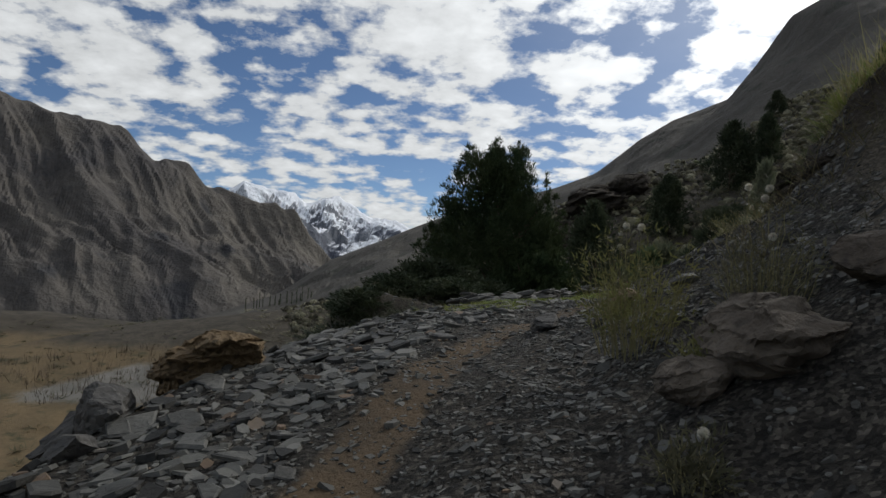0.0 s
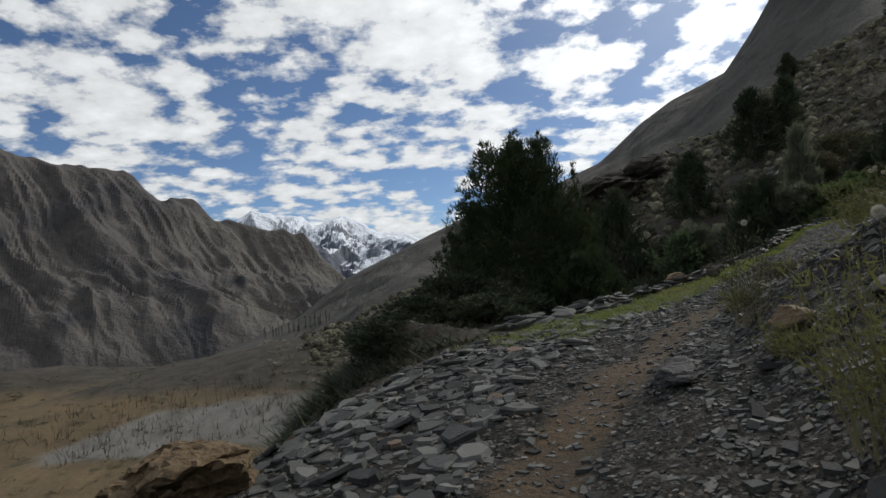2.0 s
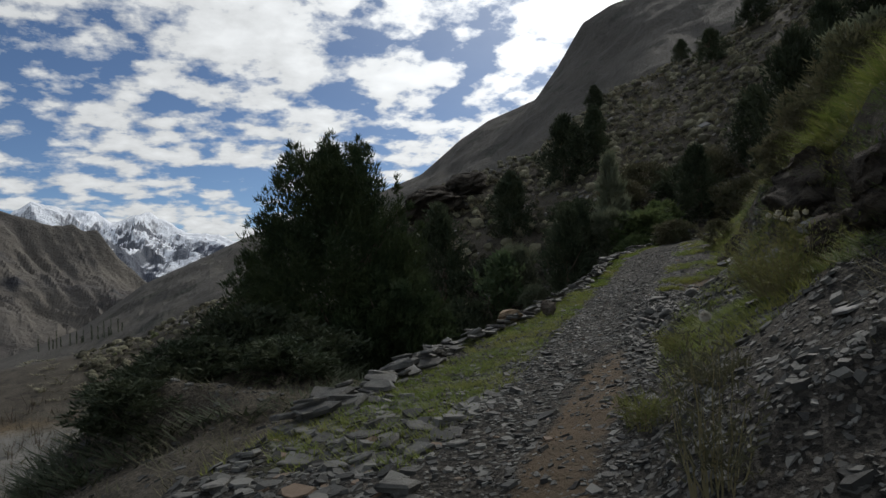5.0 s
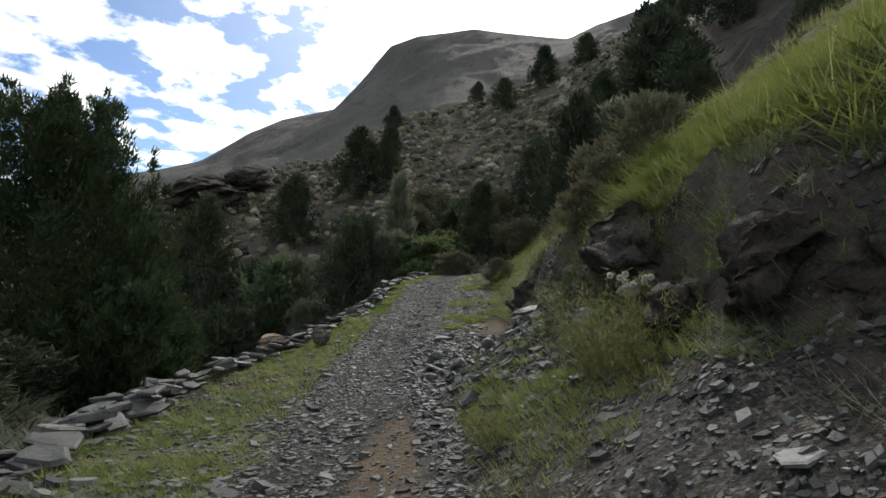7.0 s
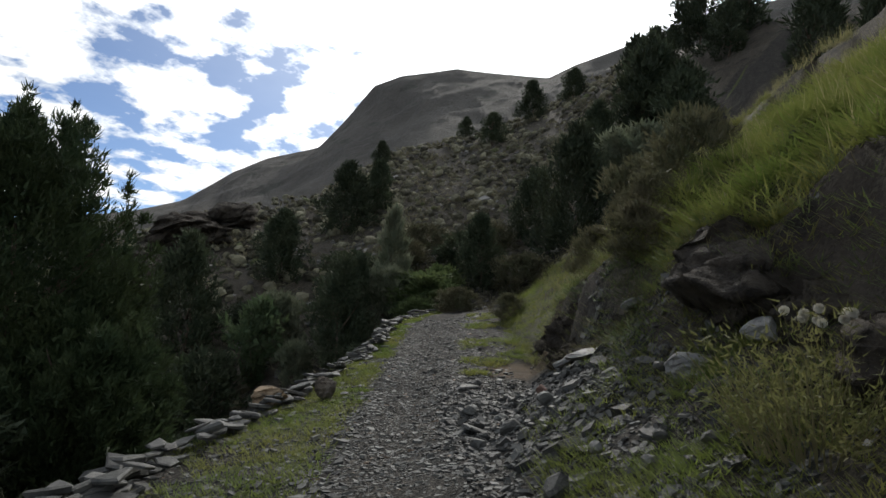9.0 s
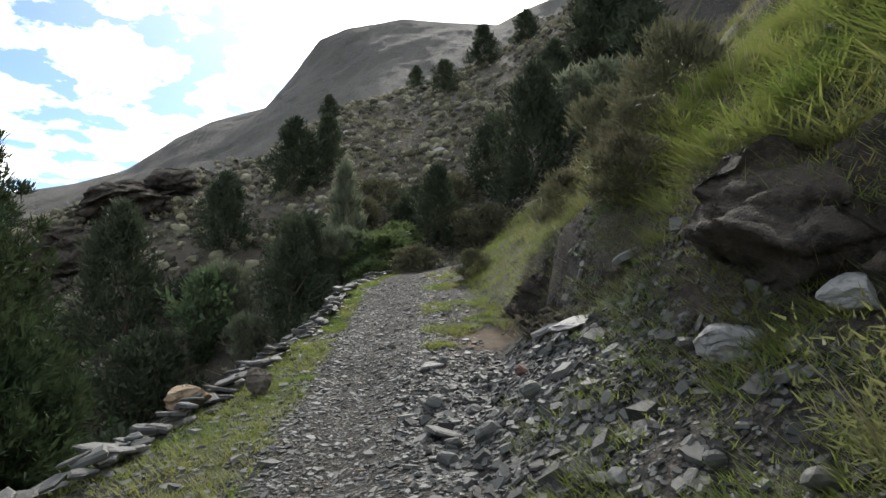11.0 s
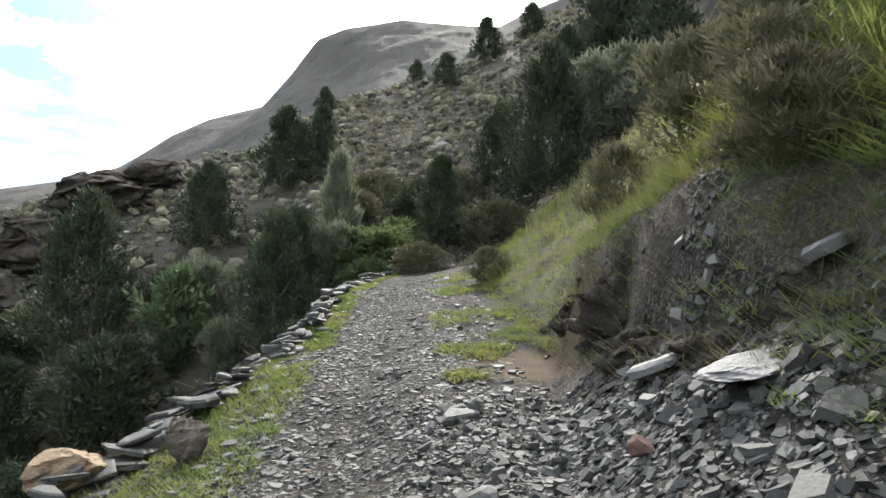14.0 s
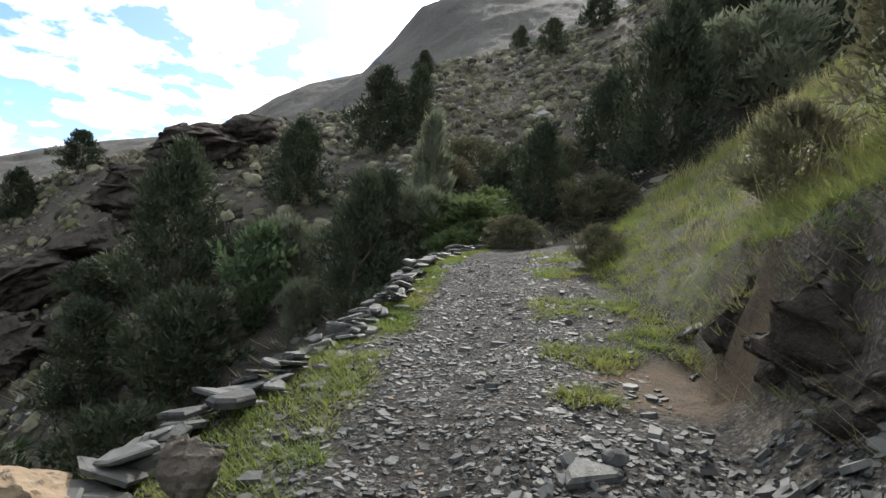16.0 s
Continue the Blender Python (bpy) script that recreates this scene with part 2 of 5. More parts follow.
def mesh_of(name, verts, faces, mat, smooth=False, attributes=None):
    """A mesh from arrays; faces is one array (n, 3 or 4) or a list of faces."""
    mesh = bpy.data.meshes.new(name)
    verts = np.asarray(verts, np.float32)
    if isinstance(faces, np.ndarray):
        count, size = faces.shape
        mesh.vertices.add(len(verts))
        mesh.vertices.foreach_set("co", verts.ravel())
        mesh.loops.add(count * size)
        mesh.loops.foreach_set("vertex_index", faces.astype(np.int32).ravel())
        mesh.polygons.add(count)
        mesh.polygons.foreach_set("loop_start", np.arange(0, count * size, size, dtype=np.int32))
        mesh.update(calc_edges=True)
    else:
        mesh.from_pydata(verts.tolist(), [], faces)
    mesh.polygons.foreach_set("use_smooth", np.full(len(mesh.polygons), smooth))
    for key, values in (attributes or {}).items():
        mesh.attributes.new(key, "FLOAT", "POINT").data.foreach_set("value", np.asarray(values, np.float32))
    mesh.materials.append(mat)
    mesh.validate()
    return mesh


def grid_faces(rows, cols):
    k = np.arange(rows * cols).reshape(rows, cols)
    return np.stack([k[:-1, :-1], k[:-1, 1:], k[1:, 1:], k[1:, :-1]], -1).reshape(-1, 4)


# ---- the lie of the land ----
TRACK = np.array([
    (0.9, -9.0, -1.1), (0.95, -4.0, -0.7), (0.9, -1.0, -0.42), (0.88, 1.7, -0.16), (0.80, 3.7, 0.07), (1.24, 5.5, 0.37),
    (2.05, 7.4, 0.70), (2.87, 9.1, 0.78), (4.3, 10.7, 0.93), (5.6, 12.2, 0.95), (6.9, 13.9, 1.0), (9.2, 16.4, 1.25),
    (12.5, 19.8, 1.75), (15.6, 22.7, 2.35), (18.5, 24.3, 2.75), (23.0, 25.0, 3.3), (30.0, 24.5, 4.2), (45.0, 20.0, 5.5), (80.0, 5.0, 8.0), (140.0, -30.0, 12.0)])


def spline(knots, per=24):
    """A smooth line through the knots."""
    k = np.vstack([2 * knots[0] - knots[1], knots, 2 * knots[-1] - knots[-2]])
    u = np.linspace(0, 1, per, endpoint=False)[:, None]
    parts = []
    for a, b, c, d in zip(k, k[1:], k[2:], k[3:]):
        parts.append(0.5 * (2 * b + (c - a) * u + (2 * a - 5 * b + 4 * c - d) * u**2 + (3 * b - a - 3 * c + d) * u**3))
    return np.vstack([*parts, knots[-1:]])


LINE = spline(TRACK)
RUN = np.r_[0, np.cumsum(np.hypot(*np.diff(LINE[:, :2], axis=0).T))]
HEADING = np.gradient(LINE[:, :2], axis=0)
HEADING /= np.hypot(*HEADING.T)[:, None]
START = float(np.interp(1.7, LINE[: 24 * 8, 1], RUN[: 24 * 8]))  # the run of the track where the walk starts


def on_track(x, y):
    """Metres along the track from the walk's start, metres to its right, and the track's height there."""
    x, y = np.ravel(x).astype(float), np.ravel(y).astype(float)
    s, d, z = np.empty(len(x)), np.empty(len(x)), np.empty(len(x))
    for k in range(0, len(x), 20000):
        px, py = x[k : k + 20000, None] - LINE[:, 0], y[k : k + 20000, None] - LINE[:, 1]
        i = np.argmin(px * px + py * py, 1)
        r = np.arange(len(i))
        dx, dy, h = px[r, i], py[r, i], HEADING[i]
        along = np.clip(dx * h[:, 0] + dy * h[:, 1], -0.4, 0.4)
        side = np.where(dx * h[:, 1] - dy * h[:, 0] >= 0, 1, -1)
        s[k : k + 20000], d[k : k + 20000] = RUN[i] + along - START, side * np.hypot(dx, dy)
        z[k : k + 20000] = np.interp(RUN[i] + along, RUN, LINE[:, 2])
    return s, d, z


def place_on_track(s, d):
    r = np.asarray(s, float) + START
    x, y = np.interp(r, RUN, LINE[:, 0]), np.interp(r, RUN, LINE[:, 1])
    hx, hy = np.interp(r, RUN, HEADING[:, 0]), np.interp(r, RUN, HEADING[:, 1])
    return x + d * hy, y - d * hx


def left_edge(s):
    return np.interp(s, [-8, 0, 4, 8, 10, 12, 15, 18, 22, 30], [2.3, 2.2, 2.3, 2.45, 2.42, 2.55, 2.2, 1.7, 1.35, 1.3])


def right_edge(s):
    return np.interp(s, [-8, 0, 4, 8, 14, 17, 20, 30], [1.3, 1.2, 0.9, 0.75, 0.8, 1.6, 2.2, 1.6])


HUB = (6.7, 13.7, 2.4)
# The slope across the gully, seen from the hub: yaw, rise of its crest, distance of crest and foot, height of the foot.
ACROSS = np.array([
    (40, -9, 60, 30, -10.5), (10, -5, 60, 25, -10), (0, 0, 56, 22, -8.5), (-5, 2, 52, 20, -7), (-10, 5, 46, 18.5, -5.5),
    (-16, 8.6, 42, 17.5, -4.5), (-22, 10.5, 44, 16.5, -3), (-30, 12.2, 48, 16, -1), (-38, 17, 56, 16.5, 1.0),
    (-46, 19, 60, 18, 2.2), (-54, 22.5, 60, 18, 2.6), (-62, 27, 52, 17, 3), (-75, 29, 42, 15, 3), (-100, 30, 40, 12, 3), (-150, 30, 40, 12, 3), (-179, 10, 40, 20, 0)])


def across_height(x, y):
    dx, dy = x - HUB[0], y - HUB[1]
    yaw, r = np.degrees(np.arctan2(-dx, dy)), np.hypot(dx, dy)
    rise, crest, foot, low = (np.interp(-yaw, -ACROSS[:, 0], ACROSS[:, k]) for k in (1, 2, 3, 4))
    high = HUB[2] + crest * np.tan(np.radians(rise))
    u = (r - foot) / (crest - foot)
    slope = low + (high - low) * np.clip(u, 0, 1) ** 1.05
    slope = np.where(u < 0, low + (r - foot) * 1.1, slope)
    slope = np.where(u > 1, high - (r - crest) * 0.12, slope)
    slope = np.where(np.abs(yaw) > 60, np.where(yaw > 0, -60.0, slope), slope)
    return slope + np.clip(u * 4, 0, 1) * (0.9 * fbm(x / 9, y / 9, 4, 5) + 0.25 * fbm(x / 1.5, y / 1.5, 3, 8))


def ground_height(x, y):
    x, y = np.asarray(x, float), np.asarray(y, float)
    shape = x.shape
    x, y = x.ravel(), y.ravel()
    s, d, zc = on_track(x, y)
    wl, wr = left_edge(s), right_edge(s)
    rough = 0.035 * fbm(x / 0.35, y / 0.35, 3, 1) + 0.07 * fbm(x / 1.4, y / 1.4, 3, 2)
    ruts = -0.05 * np.exp(-((d + 0.1) / 0.35) ** 2)
    path = zc + 0.11 * np.clip(d, -wl, wr) + ruts
    out = np.clip(-d - wl, 0, None)
    steep = np.interp(s, [0, 5, 8, 12, 15, 30], [0.62, 0.78, 0.66, 0.56, 0.85, 0.9])
    shoulder = np.interp(s, [7, 9.5, 12.5, 15.5], [0, 1, 1, 0])
    left = -0.35 * np.clip(out / 0.4, 0, 1) * np.interp(s, [5, 9], [0.3, 1.0]) * (1 - 0.4 * shoulder) - steep * out + shoulder * (0.36 * np.clip(out, 0, 3.4) - 0.25 * np.clip(out - 4.5, 0, 8)) + 0.35 * fbm(x / 2.5, y / 2.5, 4, 3) * np.clip(out / 1.5, 0, 1)
    left = left + 3.2 * np.exp(-((x - 1.5) ** 2 + (y - 19.5) ** 2) / 10.6) * np.clip(out / 2, 0, 1)
    inn = np.clip(d - wr, 0, None)
    bank = np.interp(s, [-5, 3, 8, 12, 30], [0.42, 0.48, 0.80, 0.9, 0.85])
    crag = np.clip((s - 7) / 2, 0, 1) * np.clip((21 - s) / 2, 0, 1) * np.exp(-(((d - 3.9) / 0.8) ** 2))
    right = bank * np.minimum(inn, 9) + 0.5 * np.clip(inn - 9, 0, None)
    right = right + np.clip(inn / 1.0, 0, 1) * (0.30 * fbm(x / 1.8, y / 1.8, 4, 4) + 0.10 * fbm(x / 0.5, y / 0.5, 3, 6)) + crag * (0.42 * ridged(x / 1.5, y / 1.5, 4, 15) + 0.05)
    # A cut face of bare earth stands behind the talus.
    face = np.clip((s - 6.5) / 2, 0, 1) * np.clip((21.5 - s) / 2, 0, 1)
    cut = np.interp(s, [6, 9, 11, 13, 15, 16.5, 19, 21], [2.9, 2.6, 2.45, 2.5, 2.55, 2.15, 2.2, 2.5])
    step = np.interp(s, [6.5, 8.5, 11, 13, 15, 16.5, 19, 20.5, 22], [0.0, 0.45, 0.80, 0.6, 0.35, 0.95, 1.0, 0.7, 0.0])
    right = right + step * np.clip((d - cut - 0.4 * fbm(x / 1.3, y / 1.3, 4, 33)) / 0.32, 0, 1) - face * 0.22 * np.clip((d - 1.0) / 1.5, 0, 1)
    right = right + face * np.exp(-(((d - cut - 0.3) / 0.6) ** 2)) * 0.16 * ridged(x / 0.6, y / 0.6, 4, 37)
    here = path + left + right + rough
    # The terrace in the valley, and the river's deep bed beyond it.
    away = np.hypot(x - 2, y - 5)
    floor = -10.5 + 0.5 * fbm(x / 14, y / 14, 4, 9) - np.clip((away - 92) * 0.35, 0, 135)
    # Hummocks and a terrace lip at the field's far edge.
    floor = floor + np.exp(-(((away - 80) / 11) ** 2)) * (3.2 + 4.5 * fbm(x / 19, y / 19, 4, 91)) + 0.5 * np.clip((away - 64 - 3 * fbm(x / 9, y / 9, 3, 92)) / 1.5, 0, 1)
    here = np.where(d < 0, np.maximum(here, floor), here)
    here = np.where(d > 0, np.minimum(here, np.maximum(zc, 0) + 34), here)
    over = across_height(x, y)
    blend = np.clip(0.5 + (over - here) / 1.2, 0, 1)
    here = here + (over - here) * blend + 0.3 * blend * (1 - blend)
    return here.reshape(shape)


def spaced(low, fine_low, fine_high, high, step, growth=1.12):
    """Coordinates at an even step in the middle, wider and wider outside."""
    middle = np.arange(fine_low, fine_high, step)
    up, at, k = [], middle[-1], step
    while at < high:
        k *= growth
        at += k
        up.append(at)
    down, at, k = [], middle[0], step
    while at > low:
        k *= growth
        at -= k
        down.append(at)
    return np.r_[down[::-1], middle, up]


def build_ground():
    xs, ys = spaced(-4500, -3, 17, 4500, 0.14, 1.16), spaced(-3000, 1, 23, 4500, 0.14, 1.16)
    x, y = np.meshgrid(xs, ys)
    z = ground_height(x, y)
    s, d, _ = on_track(x, y)
    wl, wr = left_edge(s), right_edge(s)
    zf, xf, yf = z.ravel(), x.ravel(), y.ravel()
    patch = fbm(xf / 1.1, yf / 1.1, 3, 21)
    inside = lambda low, high, soft=0.25: np.clip((d - low) / soft, 0, 1) * np.clip((high - d) / soft, 0, 1)  # noqa: E731
    late = np.clip((s - 7.5) / 2, 0, 1)
    gravel = inside(-wl - 0.4, wr + 0.3 + 1.4 * np.clip(patch, 0, 1), 0.4)
    talus = inside(0.6, 2.6) * np.clip((s - 10.5) / 1.5, 0, 1) * np.clip((17.5 - s) / 1.0, 0, 1)
    apron = inside(0.5, 3.2 + 0.8 * patch, 0.5) * np.clip((10.6 + 1.5 * patch - s) / 1.5, 0, 1) * np.clip(s - 1, 0, 1)
    gravel = np.maximum(gravel, np.maximum(talus, 0.75 * apron))
    shift = np.interp(s, [5, 8], [0.0, 0.55])
    dirt = inside(-0.70 + shift, 0.08 + shift, 0.35) * np.clip((13 - s) / 2, 0.25, 1) * np.clip(s + 6, 0, 1)
    dirt = np.maximum(dirt, 1.2 * np.exp(-(((xf - 11.5) / 0.75) ** 2) - ((yf - 16.3) / 0.7) ** 2))
    strip = inside(-wl + 0.15, -0.75 + 0.2 * patch) * late
    verge = inside(0.75, np.interp(s, [18, 20, 23], [1.2, 1.7, 2.4])) * np.clip((s - 18.2) / 1.0, 0, 1)
    bank = np.clip((d - np.interp(s, [6, 8, 16, 18, 20], [2.4, 3.3, 3.0, 2.7, 1.9]) - 0.5 * patch) / 0.6, 0, 1) * np.clip((12.0 - d) / 3, 0, 1) * np.clip((s - 5.5) / 2, 0, 1) * np.clip((30 - s) / 3, 0, 1)
    grass = np.clip(strip + 0.2 * verge + bank, 0, 1) * np.clip(0.62 + 0.9 * patch, 0, 1)
    field = np.clip((-6.0 - zf) / 2, 0, 1) * (d < 0) * np.clip((90 - np.hypot(xf, yf)) / 10, 0, 1)
    silt = field * np.clip((1.1 - np.hypot((xf + 12) / 13, (yf - 50) / 5 - 0.12 * np.sin(xf / 3))) * 4, 0, 1)
    bare = np.clip((d - 2.0) / 0.4, 0, 1) * np.clip((3.6 + 0.8 * patch - d) / 0.5, 0, 1) * np.clip((s - 6.5) / 1.5, 0, 1) * np.clip((21 - s) / 1.0, 0, 1)
    bare = bare * np.clip(0.75 + 0.9 * fbm(xf / 1.7, yf / 1.7, 3, 71), 0, 1)
    marks = {"rock": bare, "gravel": gravel, "dirt": dirt, "grass": grass, "field": field, "silt": silt}
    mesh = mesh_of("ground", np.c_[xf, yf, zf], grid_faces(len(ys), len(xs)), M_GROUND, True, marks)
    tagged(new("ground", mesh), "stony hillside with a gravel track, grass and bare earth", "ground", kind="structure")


build_ground()
EYE = (1.0, 2.0, 1.4)


def build_ridge(name, label, skyline, near, far, low, mat, crag, scale, seed, cols=420, rows=90, bulge=1.0, back=0.5, lean=6.0, warp=0.5, teeth=0.0, ribs=0.0):
    """A mountain whose crest runs at the distance far with the rises given by yaw, and falls to the height low at the distance near."""
    sky_yaw, sky_rise = np.array(skyline).T
    if teeth:
        near_yaw = np.linspace(sky_yaw.max(), sky_yaw.min(), 400)
        sky_rise = np.interp(-near_yaw, -sky_yaw, sky_rise) + teeth * fbm(near_yaw / 1.1, 0 * near_yaw, 4, seed)
        sky_yaw = near_yaw
    order = np.argsort(-sky_yaw)
    yaw = np.linspace(sky_yaw.max(), sky_yaw.min(), cols)
    u = np.r_[np.linspace(0, 1, rows), 1 + np.linspace(0.04, back, 14)]
    uu, yy = np.meshgrid(u, yaw, indexing="ij")
    r = near + (far - near) * uu
    # Ribs run slantwise down from the crest.
    slant = yy + np.clip(1 - uu, 0, 1) * (lean + 7 * fbm(yy / 9, uu * 3, 4, seed + 11))
    soft = 4.0 * np.clip((1 - uu) * 4, 0, 1)
    rise = sum(np.interp(-slant - k * soft, -sky_yaw[order], sky_rise[order]) for k in (-1.5, -0.75, 0.0, 0.75, 1.5)) / 5
    top = EYE[2] + far * np.tan(np.radians(rise))
    climb = np.clip(uu, 0, 1) ** bulge
    z = low + (top - low) * climb - np.clip(uu - 1, 0, None) * (far - near) * 0.8
    x, y = EYE[0] - r * np.sin(np.radians(yy)), EYE[1] + r * np.cos(np.radians(yy))
    keep = np.clip(uu * 3, 0, 1) * (1 - np.exp(-(((uu - 1) / 0.05) ** 2)))
    wx, wy = (0.8 * x + 0.6 * y) / scale, (0.8 * y - 0.6 * x) / scale
    wx, wy = wx + warp * fbm(wx * 1.3, wy * 1.3, 3, seed + 7), wy + warp * fbm(wx * 1.3 + 5, wy * 1.3, 3, seed + 8)
    z = z + crag * keep * (ridged(wx, wy, 6, seed) - 0.35) + 0.05 * crag * fbm(x / scale * 9, y / scale * 9, 4, seed + 3)
    z = z + ribs * keep * ridged(slant / 3.4, uu * 1.3, 4, seed + 21)
    # No rib stands over the crest behind it.
    line = np.interp(-yy, -sky_yaw[order], sky_rise[order]) - np.clip(1 - uu, 0, 1) * 2.0
    z = np.minimum(z, EYE[2] + r * np.tan(np.radians(line)) + 0.03 * crag * fbm(x / scale * 9, y / scale * 9, 4, seed + 3))
    mesh = mesh_of(name, np.stack([x, y, z], -1).reshape(-1, 3), grid_faces(len(u), cols), mat, False)
    return tagged(new(name, mesh), label, "mountain", kind="structure")


build_ridge("mountain_left", "bare brown mountain ridge across the valley",
            [(75, 9), (60, 12), (45, 14), (34, 12), (31, 12), (28.6, 11.3), (25.1, 10.7), (22.5, 10.7), (20, 8.1), (17.2, 8.2), (15.7, 6.5), (11.6, 5.4), (8.1, 4.8), (6, 1.9), (4.6, 0.4), (3, -1.5), (0, -4)],
            760, 1150, -140, M_MOUNT, 85, 480, 44, 420, 90, 0.95, lean=12.0, warp=0.15, teeth=0.35, ribs=26)
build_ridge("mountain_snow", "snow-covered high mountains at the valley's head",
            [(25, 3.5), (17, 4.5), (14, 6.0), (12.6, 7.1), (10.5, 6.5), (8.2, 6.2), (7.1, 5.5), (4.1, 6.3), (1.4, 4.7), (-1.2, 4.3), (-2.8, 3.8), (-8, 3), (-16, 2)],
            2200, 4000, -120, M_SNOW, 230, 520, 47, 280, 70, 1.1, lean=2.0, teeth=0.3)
build_ridge("mountain_spur", "dark scree spur descending from the big hill",
            [(30, -8), (20, -6.5), (14, -4.6), (9.2, -2.9), (4.6, 0.4), (-0.2, 2.5), (-3.3, 3.9), (-6.5, 5.2), (-11, 6.6), (-15.8, 7.8), (-19.5, 9.2), (-21.7, 10.9), (-23.2, 12.1), (-26, 13.7), (-30.4, 15.2), (-32.5, 17.7), (-35, 21.1), (-37.5, 22.2), (-42.7, 23.2), (-48, 22.9), (-51.5, 22.7), (-54, 23.8), (-58, 25), (-65, 27), (-80, 28)],
            90, 330, -16, M_SPUR, 2.6, 26, 53, 300, 60, 1.0, lean=0.0)


# ---- stones ----
def height_at(x, y):
    return float(ground_height(np.array([x]), np.array([y]))[0])


def normals_at(x, y, e=0.15):
    dx = (ground_height(x + e, y) - ground_height(x - e, y)) / (2 * e)
    dy = (ground_height(x, y + e) - ground_height(x, y - e)) / (2 * e)
    n = np.stack([-dx, -dy, np.ones_like(dx)], -1)
    return n / np.linalg.norm(n, axis=-1, keepdims=True)


def flake(rng, sides=7, thick=0.22):
    """A split slab of slate about 1 across: a broken outline, a flat worn top and a rough side. Gives corners and triangles."""
    ang = np.sort((np.arange(sides) + rng.uniform(-0.35, 0.35, sides)) * 2 * np.pi / sides)
    rad = rng.uniform(0.36, 0.55, sides) * np.where(rng.random(sides) < 0.2, 0.8, 1.0)
    stretch = rng.uniform(0.55, 0.9)
    ring = np.stack([np.cos(ang) * rad, np.sin(ang) * rad * stretch], -1)
    tip = rng.uniform(-0.25, 0.25, 2) * thick
    low = np.c_[ring * rng.uniform(0.88, 1.05, (sides, 1)), np.full(sides, -thick / 2)]
    mid = np.c_[ring * 1.04, ring @ tip + thick * rng.uniform(0.05, 0.30, sides)]
    top = np.c_[ring * rng.uniform(0.80, 0.93, (sides, 1)), ring @ tip + thick * (0.5 + rng.uniform(-0.05, 0.05, sides))]
    verts = np.vstack([low, mid, top, [[0, 0, thick * 0.5]], [[0, 0, -thick / 2]]])
    tri = []
    for k in range(sides):
        m = (k + 1) % sides
        for a, b in ((0, sides), (sides, 2 * sides)):
            tri += [(a + k, a + m, b + m), (a + k, b + m, b + k)]
        tri += [(2 * sides + k, 2 * sides + m, 3 * sides), (m, k, 3 * sides + 1)]
    return verts, np.array(tri)


def block(rng, detail=2, flat=0.7, cuts=9, rough=0.06, beds=0.9):
    """A broken boulder about 1 across: a ball cut by planes, then roughened."""
    bm = bmesh.new()
    bmesh.ops.create_icosphere(bm, subdivisions=detail, radius=0.62)
    v = np.array([p.co[:] for p in bm.verts])
    tri = np.array([[p.index for p in f.verts] for f in bm.faces])
    bm.free()
    for _ in range(cuts):
        n = rng.normal(size=3)
        n /= np.linalg.norm(n)
        over = v @ n - rng.uniform(0.28, 0.48)
        v = v - np.clip(over, 0, None)[:, None] * n
    v = v + rough * np.stack([fbm(v[:, 0] * 5 + k * 9, v[:, 1] * 5 + v[:, 2] * 7, 5, k + int(rng.integers(99)), 0.6) for k in range(3)], -1)
    # Beds of slate show as steps.
    bed = v @ np.array([0.25, 0.15, 0.95])
    v[:, :2] *= (1 + rough * beds * (2 * value_noise(bed * 14, 0 * bed, 5) - 1))[:, None]
    return v * (1, 0.8, flat), tri


def shard(rng):
    """A flat slab with a broken outline and a sloping rim, without its hidden underside."""
    verts, _ = flake(rng, 6, rng.uniform(0.08, 0.2))
    low, top = verts[:6], verts[12:18]
    low[:, :2] *= 1.04
    tri = [(6, k + 6, k + 7) for k in range(1, 5)]
    for k in range(6):
        m = (k + 1) % 6
        tri += [(k, m, m + 6), (k, m + 6, k + 6)]
    return np.vstack([low, top]), np.array(tri)


def chip(rng):
    """A small splinter with a flat top: few faces, for gravel."""
    sides, thick = 4, rng.uniform(0.10, 0.30)
    ang = (np.arange(sides) + rng.uniform(-0.3, 0.3, sides)) * 2 * np.pi / sides
    ring = np.stack([np.cos(ang), np.sin(ang) * rng.uniform(0.5, 0.9)], -1) * rng.uniform(0.38, 0.55, (sides, 1))
    tip = rng.uniform(-0.4, 0.4, 2) * thick
    verts = np.vstack([np.c_[ring, np.full(sides, -thick / 2)], np.c_[ring * 0.88, thick / 2 + ring @ tip]])
    tri = [(0 + sides, k + sides, k + 1 + sides) for k in range(1, sides - 1)]
    for k in range(sides):
        m = (k + 1) % sides
        tri += [(k, m, m + sides), (k, m + sides, k + sides)]
    return verts, np.array(tri)


RNG = np.random.default_rng(7)
FLAKES = [flake(RNG, int(RNG.integers(4, 7)), RNG.uniform(0.07, 0.17)) for _ in range(16)]
CHIPS = [chip(RNG) for _ in range(14)]
SHARDS = [shard(RNG) for _ in range(16)]


def frames_on(normal, turn, tilt):
    """Turn matrices that stand on the normals, spun by turn and tipped by tilt."""
    n = normal + np.stack([np.cos(turn * 3.1), np.sin(turn * 3.1), 0 * turn], -1) * tilt[:, None]
    n /= np.linalg.norm(n, axis=1, keepdims=True)
    a = np.stack([np.cos(turn), np.sin(turn), 0 * turn], -1)
    a -= n * (a * n).sum(1, keepdims=True)
    a /= np.linalg.norm(a, axis=1, keepdims=True)
    return np.stack([a, np.cross(n, a), n], -1)


